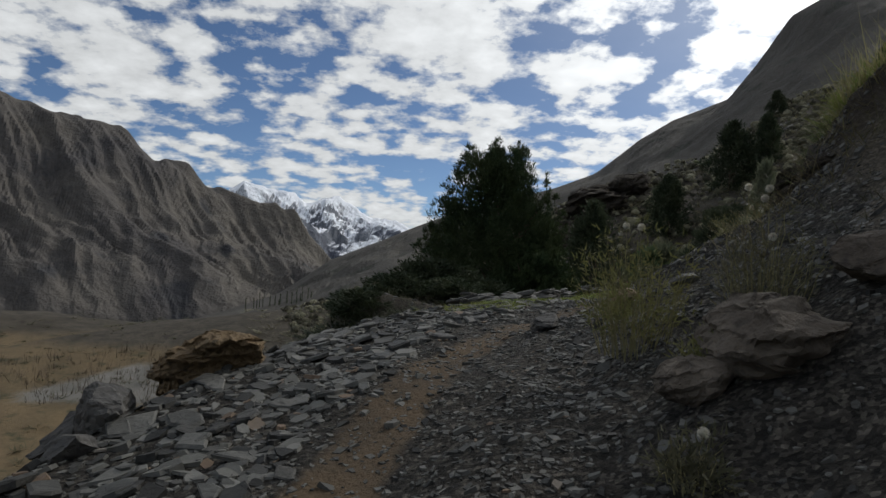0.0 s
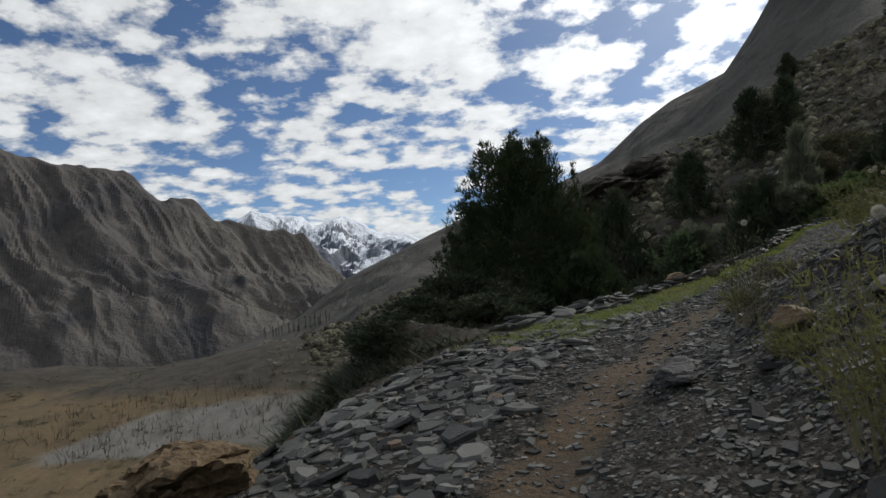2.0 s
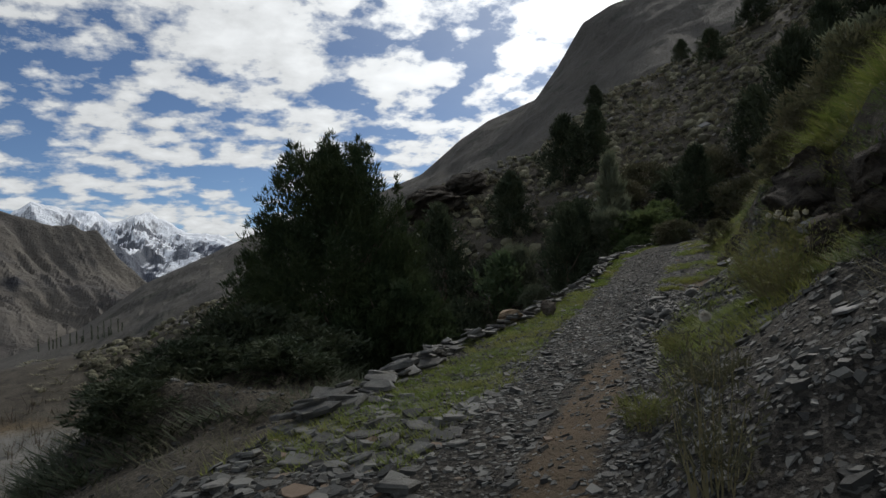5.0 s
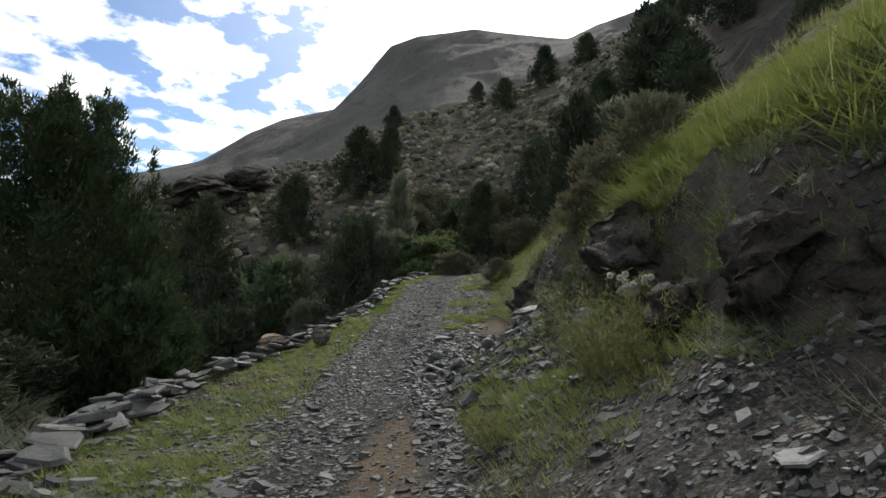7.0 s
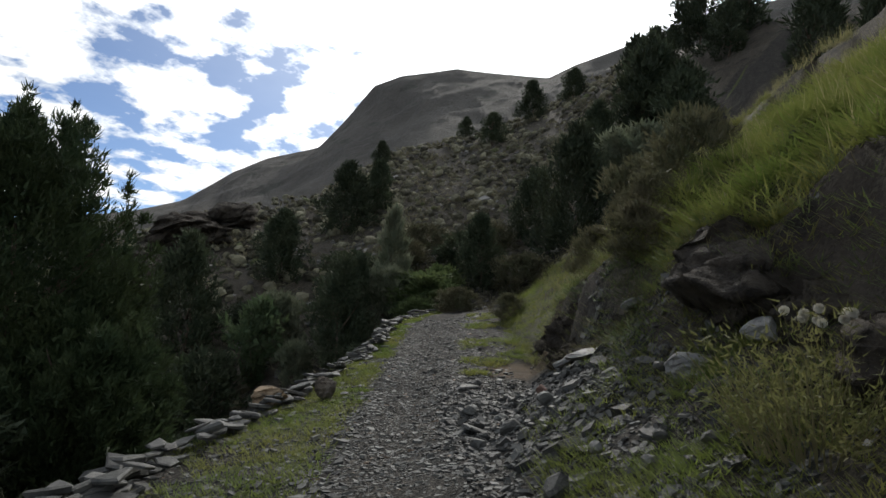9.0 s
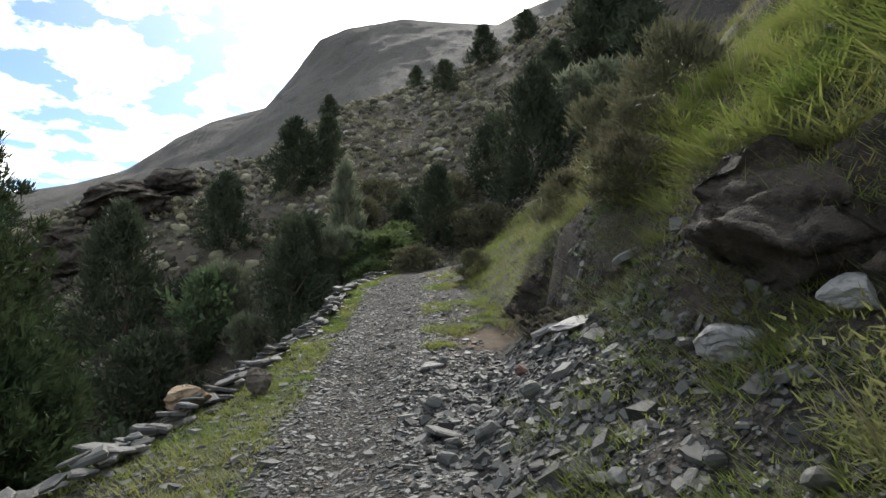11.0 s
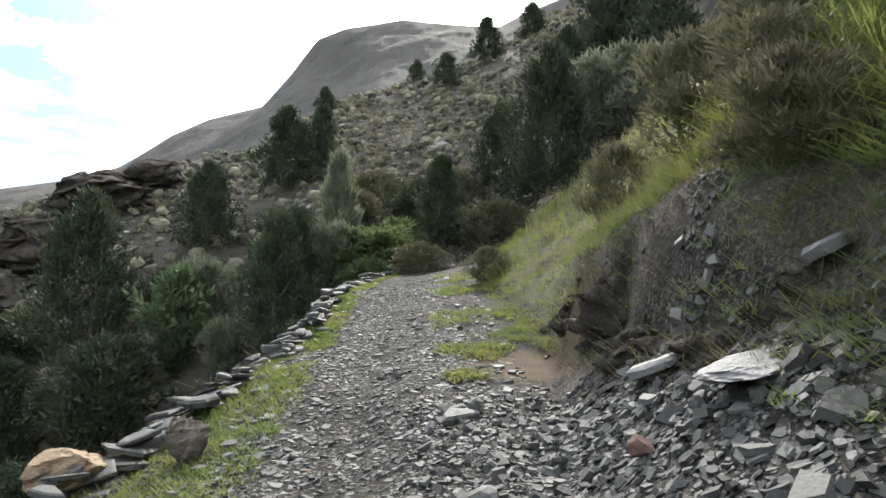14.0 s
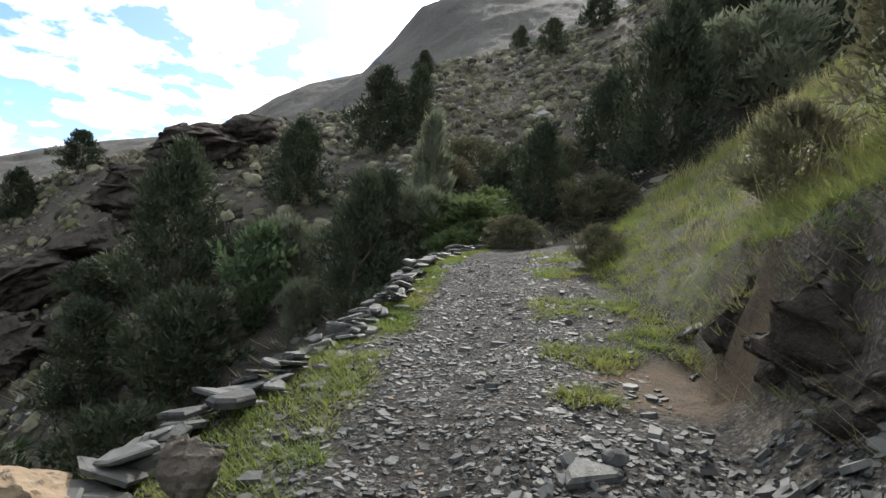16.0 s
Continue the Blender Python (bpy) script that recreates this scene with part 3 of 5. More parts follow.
def heap(name, label, category, x, y, size, shapes, mat, tilt=0.25, sink=0.15, seed=0, tone=(0.0, 1.0)):
    """Many small stones lying on the ground, in one mesh."""
    rng = np.random.default_rng(seed)
    z, n = ground_height(x, y), normals_at(x, y)
    turn = rng.uniform(0, 2 * np.pi, len(x))
    axes = frames_on(n, turn, rng.uniform(0, tilt, len(x)))
    pick = rng.integers(0, len(shapes), len(x))
    shade = tone[0] + (tone[1] - tone[0]) * rng.random(len(x)) ** 1.5
    verts, faces, marks, start = [], [], [], 0
    for k, (v, f) in enumerate(shapes):
        who = np.flatnonzero(pick == k)
        if not len(who):
            continue
        p = np.einsum("nij,vj->nvi", axes[who], v) * size[who, None, None]
        lift = (-v[:, 2].min() - sink) * size[who]
        p += np.stack([x[who], y[who], z[who]], -1)[:, None] + n[who][:, None] * lift[:, None, None]
        verts.append(p.reshape(-1, 3))
        faces.append((f[None] + (start + np.arange(len(who)) * len(v))[:, None, None]).reshape(-1, 3))
        marks.append(np.repeat(shade[who], len(v)))
        start += len(who) * len(v)
    mesh = mesh_of(name, np.vstack(verts), np.vstack(faces), mat, False, {"tone": np.concatenate(marks)})
    return tagged(new(name, mesh), label, category, kind="stuff")


def along(rng, count, s_low, s_high, side):
    """Places by the track: side(s, u) gives metres to the right for u from 0 to 1."""
    s = rng.uniform(s_low, s_high, count)
    return (*place_on_track(s, side(s, rng.random(count))), s)


rng = np.random.default_rng(11)
# Fine gravel over the whole width, thicker where it is passed, coarser rubble to the valley side at the start.
x, y, _ = along(rng, 10000, -1.0, 15.0, lambda s, u: -left_edge(s) * 0.95 + u * (left_edge(s) * 0.95 + right_edge(s) + 0.5))
x2, y2, _ = along(rng, 10500, 13.0, 27.0, lambda s, u: -0.95 + u * np.interp(s, [13, 15, 19, 23], [1.9, 2.3, 2.3, 1.9]))
x3, y3, _ = along(rng, 5500, -1.0, 9.0, lambda s, u: -0.7 + u * 1.7)
x4, y4, _ = along(rng, 4500, 9.0, 20.0, lambda s, u: -0.85 + u * 1.7)
x, y = np.r_[x, x2, x3, x4], np.r_[y, y2, y3, y4]
s, d, _ = on_track(x, y)
trodden = (np.abs(d + 0.32 - np.interp(s, [5, 8], [0.0, 0.55])) < 0.27) & (s < 12) & (rng.random(len(x)) < 0.4)
x, y = x[~trodden], y[~trodden]
heap("gravel", "grey slate gravel and chips on the track", "gravel", x, y, np.clip(rng.lognormal(-3.25, 0.5, len(x)), 0.018, 0.13), CHIPS, M_SLATE, 0.35, 0.12, 1, (0, 0.97))
x, y, s = along(rng, 3600, -0.5, 10.5, lambda s, u: -left_edge(s) - 0.35 + u**0.8 * (left_edge(s) - 0.35))
heap("slate_rubble", "flat broken slate pieces covering the track's edge", "rubble", x, y, np.clip(rng.lognormal(-2.2, 0.42, len(x)), 0.06, 0.28), SHARDS, M_SLATE, 0.4, 0.05, 2)
x, y, s = along(rng, 4800, 10.8, 17.6, lambda s, u: 0.35 + u * np.interp(s, [10.8, 12, 15, 17.6], [1.6, 2.2, 2.2, 1.8]))
x2, y2, s2 = along(rng, 3300, 12.6, 16.8, lambda s, u: np.interp(s, [12.6, 14, 16, 17], [0.9, 0.65, 0.8, 1.5]) + u * 1.6)
x, y = np.r_[x, x2], np.r_[y, y2]
heap("talus", "loose slate talus at the foot of the bank", "rubble", x, y, np.clip(np.r_[rng.lognormal(-2.95, 0.5, len(x) - 3300), rng.lognormal(-2.8, 0.5, 3300)], 0.03, 0.24), CHIPS + SHARDS * 2, M_SLATE, 0.8, 0.0, 3, (0, 0.66))
x, y, s = along(rng, 4600, -1.0, 11.0, lambda s, u: 0.4 + u * 3.0)
x2, y2, s2 = along(rng, 4600, 4.0, 11.0, lambda s, u: 0.5 + u * 2.6)
x, y = np.r_[x, x2], np.r_[y, y2]
# Tones kept low: the hillside's shadow on this bank is put into the colour.
heap("bank_scree", "small stones scattered over the earth bank", "rubble", x, y, np.clip(rng.lognormal(-3.15, 0.5, len(x)), 0.02, 0.17), CHIPS * 2 + SHARDS, M_SLATE, 0.45, 0.08, 4, (0, 0.75))
x, y, s = along(rng, 3400, 10.0, 28.0, lambda s, u: np.where(u < 0.6, -left_edge(s) + 0.1 + u / 0.6 * (left_edge(s) - 0.9), 0.7 + (u - 0.6) * 2.4))
x2, y2, s = along(rng, 1500, 7.5, 17.0, lambda s, u: -left_edge(s) + 0.05 + u * (left_edge(s) - 0.6))
x3, y3, s = along(rng, 1100, 7.0, 13.0, lambda s, u: -1.5 + u * 1.5)
x4, y4, s = along(rng, 1500, 12.0, 23.0, lambda s, u: -0.85 + u * 1.9)
x, y = np.r_[x, x2, x3, x4], np.r_[y, y2, y3, y4]
heap("verge_stones", "slate pieces lying in the grass verge", "rubble", x, y, np.clip(rng.lognormal(-2.9, 0.5, len(x)), 0.03, 0.24), SHARDS + CHIPS, M_SLATE, 0.3, 0.08, 5, (0, 0.85))
# Stones and outcrops over the slope across the gully.
yaw, far = rng.uniform(-62, 8, 5000), rng.uniform(17, 62, 5000)
x, y = HUB[0] - far * np.sin(np.radians(yaw)), HUB[1] + far * np.cos(np.radians(yaw))
high = ground_height(x, y) > -6
heap("slope_stones", "grey stones scattered over the dry slope", "rubble", x[high], y[high], np.clip(rng.lognormal(-1.3, 0.55, high.sum()), 0.1, 1.1), CHIPS, M_SLOPE, 0.4, 0.1, 6, (0.1, 1))
x, y, s = along(rng, 700, 12.0, 21.0, lambda s, u: 2.0 + u * 2.0)
heap("bank_stones", "small stones on the bare bank", "rubble", x, y, np.clip(rng.lognormal(-3.0, 0.5, len(x)), 0.03, 0.16), CHIPS + SHARDS, M_SLATE, 0.6, 0.1, 9, (0, 0.7))

FLAKE_MESH = [mesh_of("slate_slab", v, f, M_STONE) for v, f in FLAKES]
PALE_MESH = [mesh_of("pale_slab", *flake(np.random.default_rng(40 + k), 9, 0.2), M_PALE) for k in range(3)] + [mesh_of("pale_rock", *block(np.random.default_rng(50 + k), 4, 0.6, 9, 0.06), M_PALE) for k in range(3)]
BLOCK_MESH = [mesh_of("rock", *block(RNG, 2, RNG.uniform(0.55, 0.85)), M_STONE) for _ in range(5)]


def lay(name, mesh, x, y, size, turn=0.0, tilt=(0.0, 0.0), sink=0.15, flat=1.0, follow=0.8, up=0.0):
    """An object on the ground at x, y, leaning with the slope."""
    ob = new(name, mesh)
    z = height_at(x, y)
    n = normals_at(np.array([x]), np.array([y]), 0.3)[0] * follow + np.array([tilt[0], tilt[1], 1 - follow])
    q = Vector(n).to_track_quat("Z", "Y") @ Euler((0, 0, turn)).to_quaternion()
    low = min(v.co.z for v in mesh.vertices) * flat
    ob.matrix_world = Matrix.LocRotScale(Vector((x, y, z + up)) + q @ Vector((0, 0, (-low - sink * -low) * size)), q, (size, size, size * flat))
    return ob


# Slabs that can be told apart in the rubble at the start.
r = np.random.default_rng(21)
for k in range(190):
    s = r.uniform(-0.5, 9.5)
    wl = float(left_edge(s))
    px, py = (float(v) for v in place_on_track(s, -wl - 0.35 + r.random() * (wl - 0.2)))
    lay("slate_slab", FLAKE_MESH[r.integers(len(FLAKE_MESH))], px, py, r.uniform(0.16, 0.38), r.uniform(0, 6.3), r.uniform(-0.3, 0.3, 2), -0.3)
for ob in [o for o in scene.objects if o.name.startswith("slate_slab")]:
    tagged(ob, "flat grey slate slab lying in the rubble", "stone", "slabs in the rubble")
for k in range(90):
    px, py = (float(v) for v in place_on_track(r.uniform(11.3, 17.4), r.uniform(0.6, 2.4)))
    mesh = BLOCK_MESH[r.integers(5)] if r.random() < 0.12 else FLAKE_MESH[r.integers(len(FLAKE_MESH))]
    tagged(lay("talus_rock", mesh, px, py, r.uniform(0.10, 0.21), r.uniform(0, 6.3), r.uniform(-0.5, 0.5, 2), 0.2), "angular grey rock in the loose talus", "stone", "rocks in the talus")

OCHRE_MESH = [mesh_of("ochre_rock", *block(np.random.default_rng(60 + k), 4, 0.75, 8, 0.08), M_RUST) for k in range(3)]
BIG_MESH = [mesh_of("boulder", *block(np.random.default_rng(70 + k), 4, 0.75, 11, 0.07), M_DARKSLATE) for k in range(4)]
RED_MESH = mesh_of("rust_stone", *block(np.random.default_rng(93), 3, 0.7, 10, 0.06, 0.6), M_RED)
CLOD_MESH = mesh_of("ochre_clod", *block(np.random.default_rng(94), 5, 0.8, 8, 0.17, 0.25), M_CLOD)
BROWN_MESH = [mesh_of("boulder", *block(np.random.default_rng(90 + k), 5, 0.8, 9, 0.10, 0.9), M_BROWN) for k in range(2)]
DARK_MESH = [mesh_of("bank_rock", *block(np.random.default_rng(80 + k), 5, 0.85, 12, 0.19, 0.7), M_BANKROCK, True) for k in range(4)]


def rock(name, label, mesh, x, y, size, turn=0.0, flat=1.0, tilt=(0, 0), sink=0.25, follow=0.6, group=""):
    return tagged(lay(name, mesh, x, y, size, turn, tilt, sink, flat, follow), label, "rock", group)


rock("ochre_clod", "large crumbling ochre earth block at the track's edge", CLOD_MESH, -0.60, 7.40, 1.0, 0.4, 0.7, sink=0.75)
rock("ochre_rock", "small ochre rock beside the rubble", OCHRE_MESH[1], -1.55, 5.6, 0.42, 1.0)
rock("ochre_rock", "small ochre rock beside the rubble", OCHRE_MESH[2], -1.75, 6.1, 0.40, 2.0)
rock("boulder", "dark angular boulder at the track's edge", BIG_MESH[0], -1.05, 6.55, 0.55, 0.3, 1.0)
rock("boulder", "dark angular boulder at the track's edge", BIG_MESH[1], -1.35, 6.9, 0.70, 2.3, 0.9)
rock("ochre_rock", "small ochre rock beside the rubble", OCHRE_MESH[0], -1.25, 5.25, 0.34, 0.5, 0.8)
rock("ochre_rock", "small ochre rock beside the rubble", OCHRE_MESH[2], -1.45, 6.35, 0.44, 3.0, 0.7)
rock("boulder", "dark angular boulder at the track's edge", BIG_MESH[3], -0.95, 5.75, 0.34, 1.1, 0.8)
rock("boulder", "pale upright boulder in the rubble", BIG_MESH[2], -0.95, 6.2, 0.36, 1.3, 1.2)
rock("boulder", "dark boulder half sunk in the bank", BROWN_MESH[3 % 2], 2.95, 4.72, 0.64, 0.5, 0.8, sink=0.5)
rock("boulder", "dark boulder half sunk in the bank", BROWN_MESH[1 % 2], 2.55, 4.78, 0.36, 2.2, 0.8)
rock("boulder", "dark boulder half sunk in the bank", BROWN_MESH[2 % 2], 3.5, 4.7, 0.45, 4.0, 0.8)
rock("slate_block", "flat grey slate block in the gravel", BIG_MESH[2], 2.46, 7.42, 0.34, 0.5, 0.7)
rock("ochre_rock", "ochre-topped rock on the bank", OCHRE_MESH[1], 3.25, 7.40, 0.23, 0.7, 0.8)
rock("slate_block", "flat slate block on the bank", BLOCK_MESH[1], 3.70, 7.15, 0.32, 1.9, 0.5)
rock("pale_slab", "large pale slab on the track's outer edge", PALE_MESH[2], 0.35, 9.9, 0.65, 0.4, 0.8)
rock("white_stone", "pale whitish stone on the edging", PALE_MESH[5], 3.70, 14.05, 0.60, 0.9, 0.8)
rock("ochre_rock", "pale ochre rock on the edging", OCHRE_MESH[0], 7.15, 17.0, 0.52, 0.3, 0.75, sink=0.1)
rock("pointed_stone", "pointed brown stone standing in the grass", BROWN_MESH[1], 7.82, 16.78, 0.26, 2.0, 1.5, sink=0.1)
rock("pale_slab", "long pale slate slab on the talus", PALE_MESH[3], 9.05, 13.25, 0.58, 0.3, 0.38, (0.25, -0.1), sink=0.0)
rock("pale_slab", "pale slate slab on the talus", PALE_MESH[1], 9.86, 14.09, 0.5, 0.2, 0.7, (0.2, 0.1), sink=0.2)
rock("pale_slab", "pale slate slab on the talus", PALE_MESH[2], 9.55, 12.95, 0.42, 2.2, 0.9, (0.3, 0.0), sink=-0.4)
rock("boulder", "pale grey boulder lying on the grass", PALE_MESH[3], 7.90, 11.50, 0.42, 0.8, 0.8)
rock("boulder", "pale grey boulder lying on the grass", PALE_MESH[4], 7.55, 10.85, 0.34, 2.8, 0.8)
rock("pale_slab", "pale stone showing in the bank's grass", PALE_MESH[5], 10.0, 12.45, 0.42, 0.5, 0.9)
rock("slate_block", "pale flat stone on the earth", PALE_MESH[1], 4.72, 8.52, 0.19, 1.0, 0.5)
rock("slate_block", "pale flat stone on the earth", FLAKE_MESH[4], 12.85, 16.85, 0.45, 1.0)
rock("rust_stone", "rust-red stone in the loose talus", RED_MESH, 8.85, 13.75, 0.15, 0.4, 1.1, sink=0.0)
rock("rust_stone", "rust-red stone in the loose talus", RED_MESH, 8.1, 13.15, 0.12, 1.4, 0.8, sink=0.0)
rock("pale_slab", "grey slate slab at the grassy verge", FLAKE_MESH[3], 7.75, 13.75, 0.46, 2.4, 0.9, (0.35, -0.2), sink=-0.3)
rock("slate_block", "upright slate splinter at the talus edge", FLAKE_MESH[6], 8.35, 14.55, 0.5, 0.6, 1.0, (0.5, -0.5))
rock("slate_block", "dark slate block at the talus edge", FLAKE_MESH[9], 9.5, 15.6, 0.42, 1.0, 1.6)


def outcrop(name, label, mesh, along_track, size, turn, flat=0.8, rise=0.25, inset=0.1, tilt=(0.0, 0.0), group=""):
    """A rock bedded in the cut face of the bank, its foot on the talus."""
    cut = float(np.interp(along_track, [6, 9, 11, 13, 15, 16.5, 19, 21], [2.9, 2.6, 2.45, 2.5, 2.55, 2.15, 2.2, 2.5]))
    px, py = (float(v) for v in place_on_track(along_track, cut + inset))
    fx, fy = (float(v) for v in place_on_track(along_track, cut - 0.45))
    ob = new(name, mesh)
    ob.matrix_world = Matrix.LocRotScale((px, py, height_at(fx, fy) + rise * size), Euler((tilt[0], tilt[1], turn)), (size, size, size * flat))
    return tagged(ob, label, "rock", group)


for along_track, size, turn, inset in ((7.6, 0.8, 0.3, 0.3), (8.6, 0.9, 1.1, 0.2), (9.4, 0.9, 2.0, 0.25), (10.2, 1.0, 0.2, 0.2), (11.2, 1.1, 3.3, 0.2), (12.0, 0.9, 2.2, 0.3),
                                       (14.6, 0.7, 1.5, 0.3), (15.4, 0.8, 2.4, 0.2), (16.0, 0.9, 0.9, 0.25), (16.6, 0.9, 4.0, 0.3), (17.3, 1.2, 0.5, 0.45), (18.1, 1.5, 2.6, 0.5), (19.0, 1.3, 3.9, 0.5), (19.8, 0.9, 1.9, 0.4)):
    outcrop("rock_outcrop", "dark crumbling rock outcrop in the earth bank", DARK_MESH[int(turn * 10) % 4], along_track, size, turn, 0.95, 0.38, inset, group="outcrops in the bank")
outcrop("overhanging_rock", "dark overhanging rock standing out of the bank", mesh_of("overhanging_rock", *block(np.random.default_rng(96), 5, 0.75, 12, 0.14, 0.7), M_BANKROCK, True), 12.9, 1.75, 0.6, 0.8, 0.52, 0.25, (0.2, -0.3))
slab = tagged(new("outcrop_slab", mesh_of("outcrop_slab", *block(np.random.default_rng(98), 4, 0.3, 5, 0.05, 0.6), M_STONE)), "smooth tilted slate slab on the outcrop", "rock")
slab.matrix_world = Matrix.LocRotScale(Vector((8.20, 11.43, 2.80)), Matrix(((0.46, -0.62, -0.63), (-0.49, -0.78, 0.40), (0.74, -0.12, 0.66))).to_quaternion(), (0.52, 0.28, 0.36))
# Cliffs on the slope across the gully.
for px, py, size, turn in ((15.3, 48.5, 5.5, 0.3), (18.6, 50.0, 5.0, 1.4), (11.2, 47.0, 4.5, 2.2), (9.6, 44.0, 4.6, 0.8), (21.5, 51.5, 4.0, 3.0), (13.0, 47.8, 4.2, 4.1)):
    rock("cliff_outcrop", "dark craggy outcrop on the dry slope", DARK_MESH[int(turn * 10) % 4], px, py, size, turn, 0.6, sink=0.7, follow=0.4, group="crags on the slope")

# The drystone edging: flat slabs stacked along the outer edge of the track.
edging = tagged(new("drystone_edging"), "low drystone edging of stacked slate slabs", "stone wall", kind="structure")
r = np.random.default_rng(31)
s = 9.6
while s < 29.0:
    level = 0.0
    for k in range(r.integers(3, 7)):
        px, py = (float(v) for v in place_on_track(s + r.uniform(-0.12, 0.12), -float(left_edge(s)) - r.uniform(-0.25, 0.32)))
        mesh = FLAKE_MESH[r.integers(len(FLAKE_MESH))]
        size = r.uniform(0.20, 0.44) * (1.3 if s < 15 else 1.05)
        ob = lay("stone", mesh, px, py, size, r.uniform(0, 6.3), r.uniform(-0.30, 0.30, 2), 0.1, r.uniform(0.8, 1.3), 0.35, level)
        level += size * 0.11
        world_pose = ob.matrix_world.copy()
        ob.parent = edging
        ob.matrix_world = world_pose
    s += r.uniform(0.14, 0.27)
for k in range(80):
    s = r.uniform(9.5, 28.0)
    px, py = (float(v) for v in place_on_track(s, -float(left_edge(s)) + r.uniform(-0.5, 0.55)))
    ob = lay("stone", FLAKE_MESH[r.integers(len(FLAKE_MESH))], px, py, r.uniform(0.16, 0.36), r.uniform(0, 6.3), r.uniform(-0.3, 0.3, 2), 0.1, 1.2, 0.6)
    world_pose = ob.matrix_world.copy()
    ob.parent = edging
    ob.matrix_world = world_pose


# ---- plants ----
def tube(path, radii, sides=6):
    """A tapered limb along the points of path."""
    path = np.asarray(path, float)
    t = np.gradient(path, axis=0)
    t /= np.linalg.norm(t, axis=1, keepdims=True)
    a = np.cross(t, (0.31, 0.87, 0.37))
    a /= np.linalg.norm(a, axis=1, keepdims=True)
    b = np.cross(t, a)
    ang = np.arange(sides) * 2 * np.pi / sides
    v = path[:, None] + (a[:, None] * np.cos(ang)[:, None] + b[:, None] * np.sin(ang)[:, None]) * np.asarray(radii)[:, None, None]
    k = np.arange(len(path) * sides).reshape(len(path), sides)
    m = np.roll(k, -1, 1)
    return v.reshape(-1, 3), np.stack([k[:-1], m[:-1], m[1:], k[1:]], -1).reshape(-1, 4)


def joined(pieces):
    verts, faces, n = [], [], 0
    for v, f in pieces:
        verts.append(v)
        faces.append(f + n)
        n += len(v)
    return np.vstack(verts), np.vstack(faces)


def limbs(rng, height, spread, count, radius, lean=0.2, low=0.15):
    """A trunk with limbs that rise and spread."""
    u = np.linspace(0, 1, 8)[:, None]
    top = np.array([rng.uniform(-lean, lean), rng.uniform(-lean, lean), 0.85]) * height
    bend = np.stack([np.sin(u[:, 0] * 4) * 0.03 * height, np.cos(u[:, 0] * 3) * 0.03 * height - 0.03 * height, 0 * u[:, 0]], -1)
    pieces = [tube(u * top + bend - (0, 0, 0.25), radius * (1.1 - u[:, 0]))]
    for k in range(count):
        start = (u * top + bend)[int(rng.integers(1, 6))] * 1.0
        a = k * 2.4 + rng.uniform(-0.4, 0.4)
        reach = np.array([np.cos(a), np.sin(a), rng.uniform(0.5, 1.2)]) * spread * rng.uniform(0.6, 1.0)
        curve = start + u * reach + (u**2) * (0, 0, 0.25 * spread)
        pieces.append(tube(curve, radius * 0.45 * (1.05 - u[:, 0]), 5))
    return joined(pieces)


def leaves(rng, centres, out, per, radius, length, width, rise, squash=1.0):
    """Leaf blades, each a folded diamond, in clumps round the centres. out: the way each clump faces."""
    n = len(centres) * per
    c = np.repeat(centres, per, 0)
    o = np.repeat(out, per, 0)
    off = rng.normal(size=(n, 3))
    off /= np.linalg.norm(off, axis=1, keepdims=True)
    off *= (rng.random(n) ** 0.45 * np.repeat(np.broadcast_to(radius, len(centres)), per))[:, None] * (1, 1, squash)
    way = o * 0.7 + rng.normal(size=(n, 3)) * 0.55 + off / (np.linalg.norm(off, axis=1, keepdims=True) + 1e-6) * 0.5 + (0, 0, rise)
    way /= np.linalg.norm(way, axis=1, keepdims=True)
    side = np.cross(way, rng.normal(size=(n, 3)))
    side /= np.linalg.norm(side, axis=1, keepdims=True)
    fold = np.cross(way, side)
    size = rng.uniform(0.6, 1.3, n)[:, None]
    base = c + off
    v = np.stack([base - side * width * size, base + side * width * size + fold * width * 0.6 * size, base + way * length * 1.15 * size], 1)
    return v.reshape(-1, 3), np.arange(n * 3).reshape(-1, 3)


def clumps(rng, count, profile, height, shell=0.5):
    """Places inside a crown whose radius at the height fraction h is profile(h)."""
    h = rng.random(count) ** 0.85
    a = rng.uniform(0, 2 * np.pi, count)
    lump = 1 + 0.27 * np.sin(a * 3 + h * 9) + 0.17 * np.sin(a * 7 - h * 17)
    r = profile(h) * lump * (shell + (1 - shell) * rng.random(count)) ** 0.8
    c = np.stack([np.cos(a) * r, np.sin(a) * r, h * height], -1)
    out = np.stack([np.cos(a), np.sin(a), 0.35 + 0.8 * h], -1)
    return c, out / np.linalg.norm(out, axis=1, keepdims=True)


def plant(name, label, category, group, trunk, foliage, parts=("trunk", "foliage")):
    """A plant out of its meshes, at the origin."""
    root = tagged(new(name), label, category, group)
    for part, mesh in zip(parts, (trunk, foliage)):
        ob = new(part, mesh)
        ob.parent = root
    return root


def stand(x, y, size=1.0, turn=0.0, tall=1.0, sink=0.1):
    return Matrix.LocRotScale((x, y, height_at(x, y) - sink), Euler((0, 0, turn)), (size, size, size * tall))


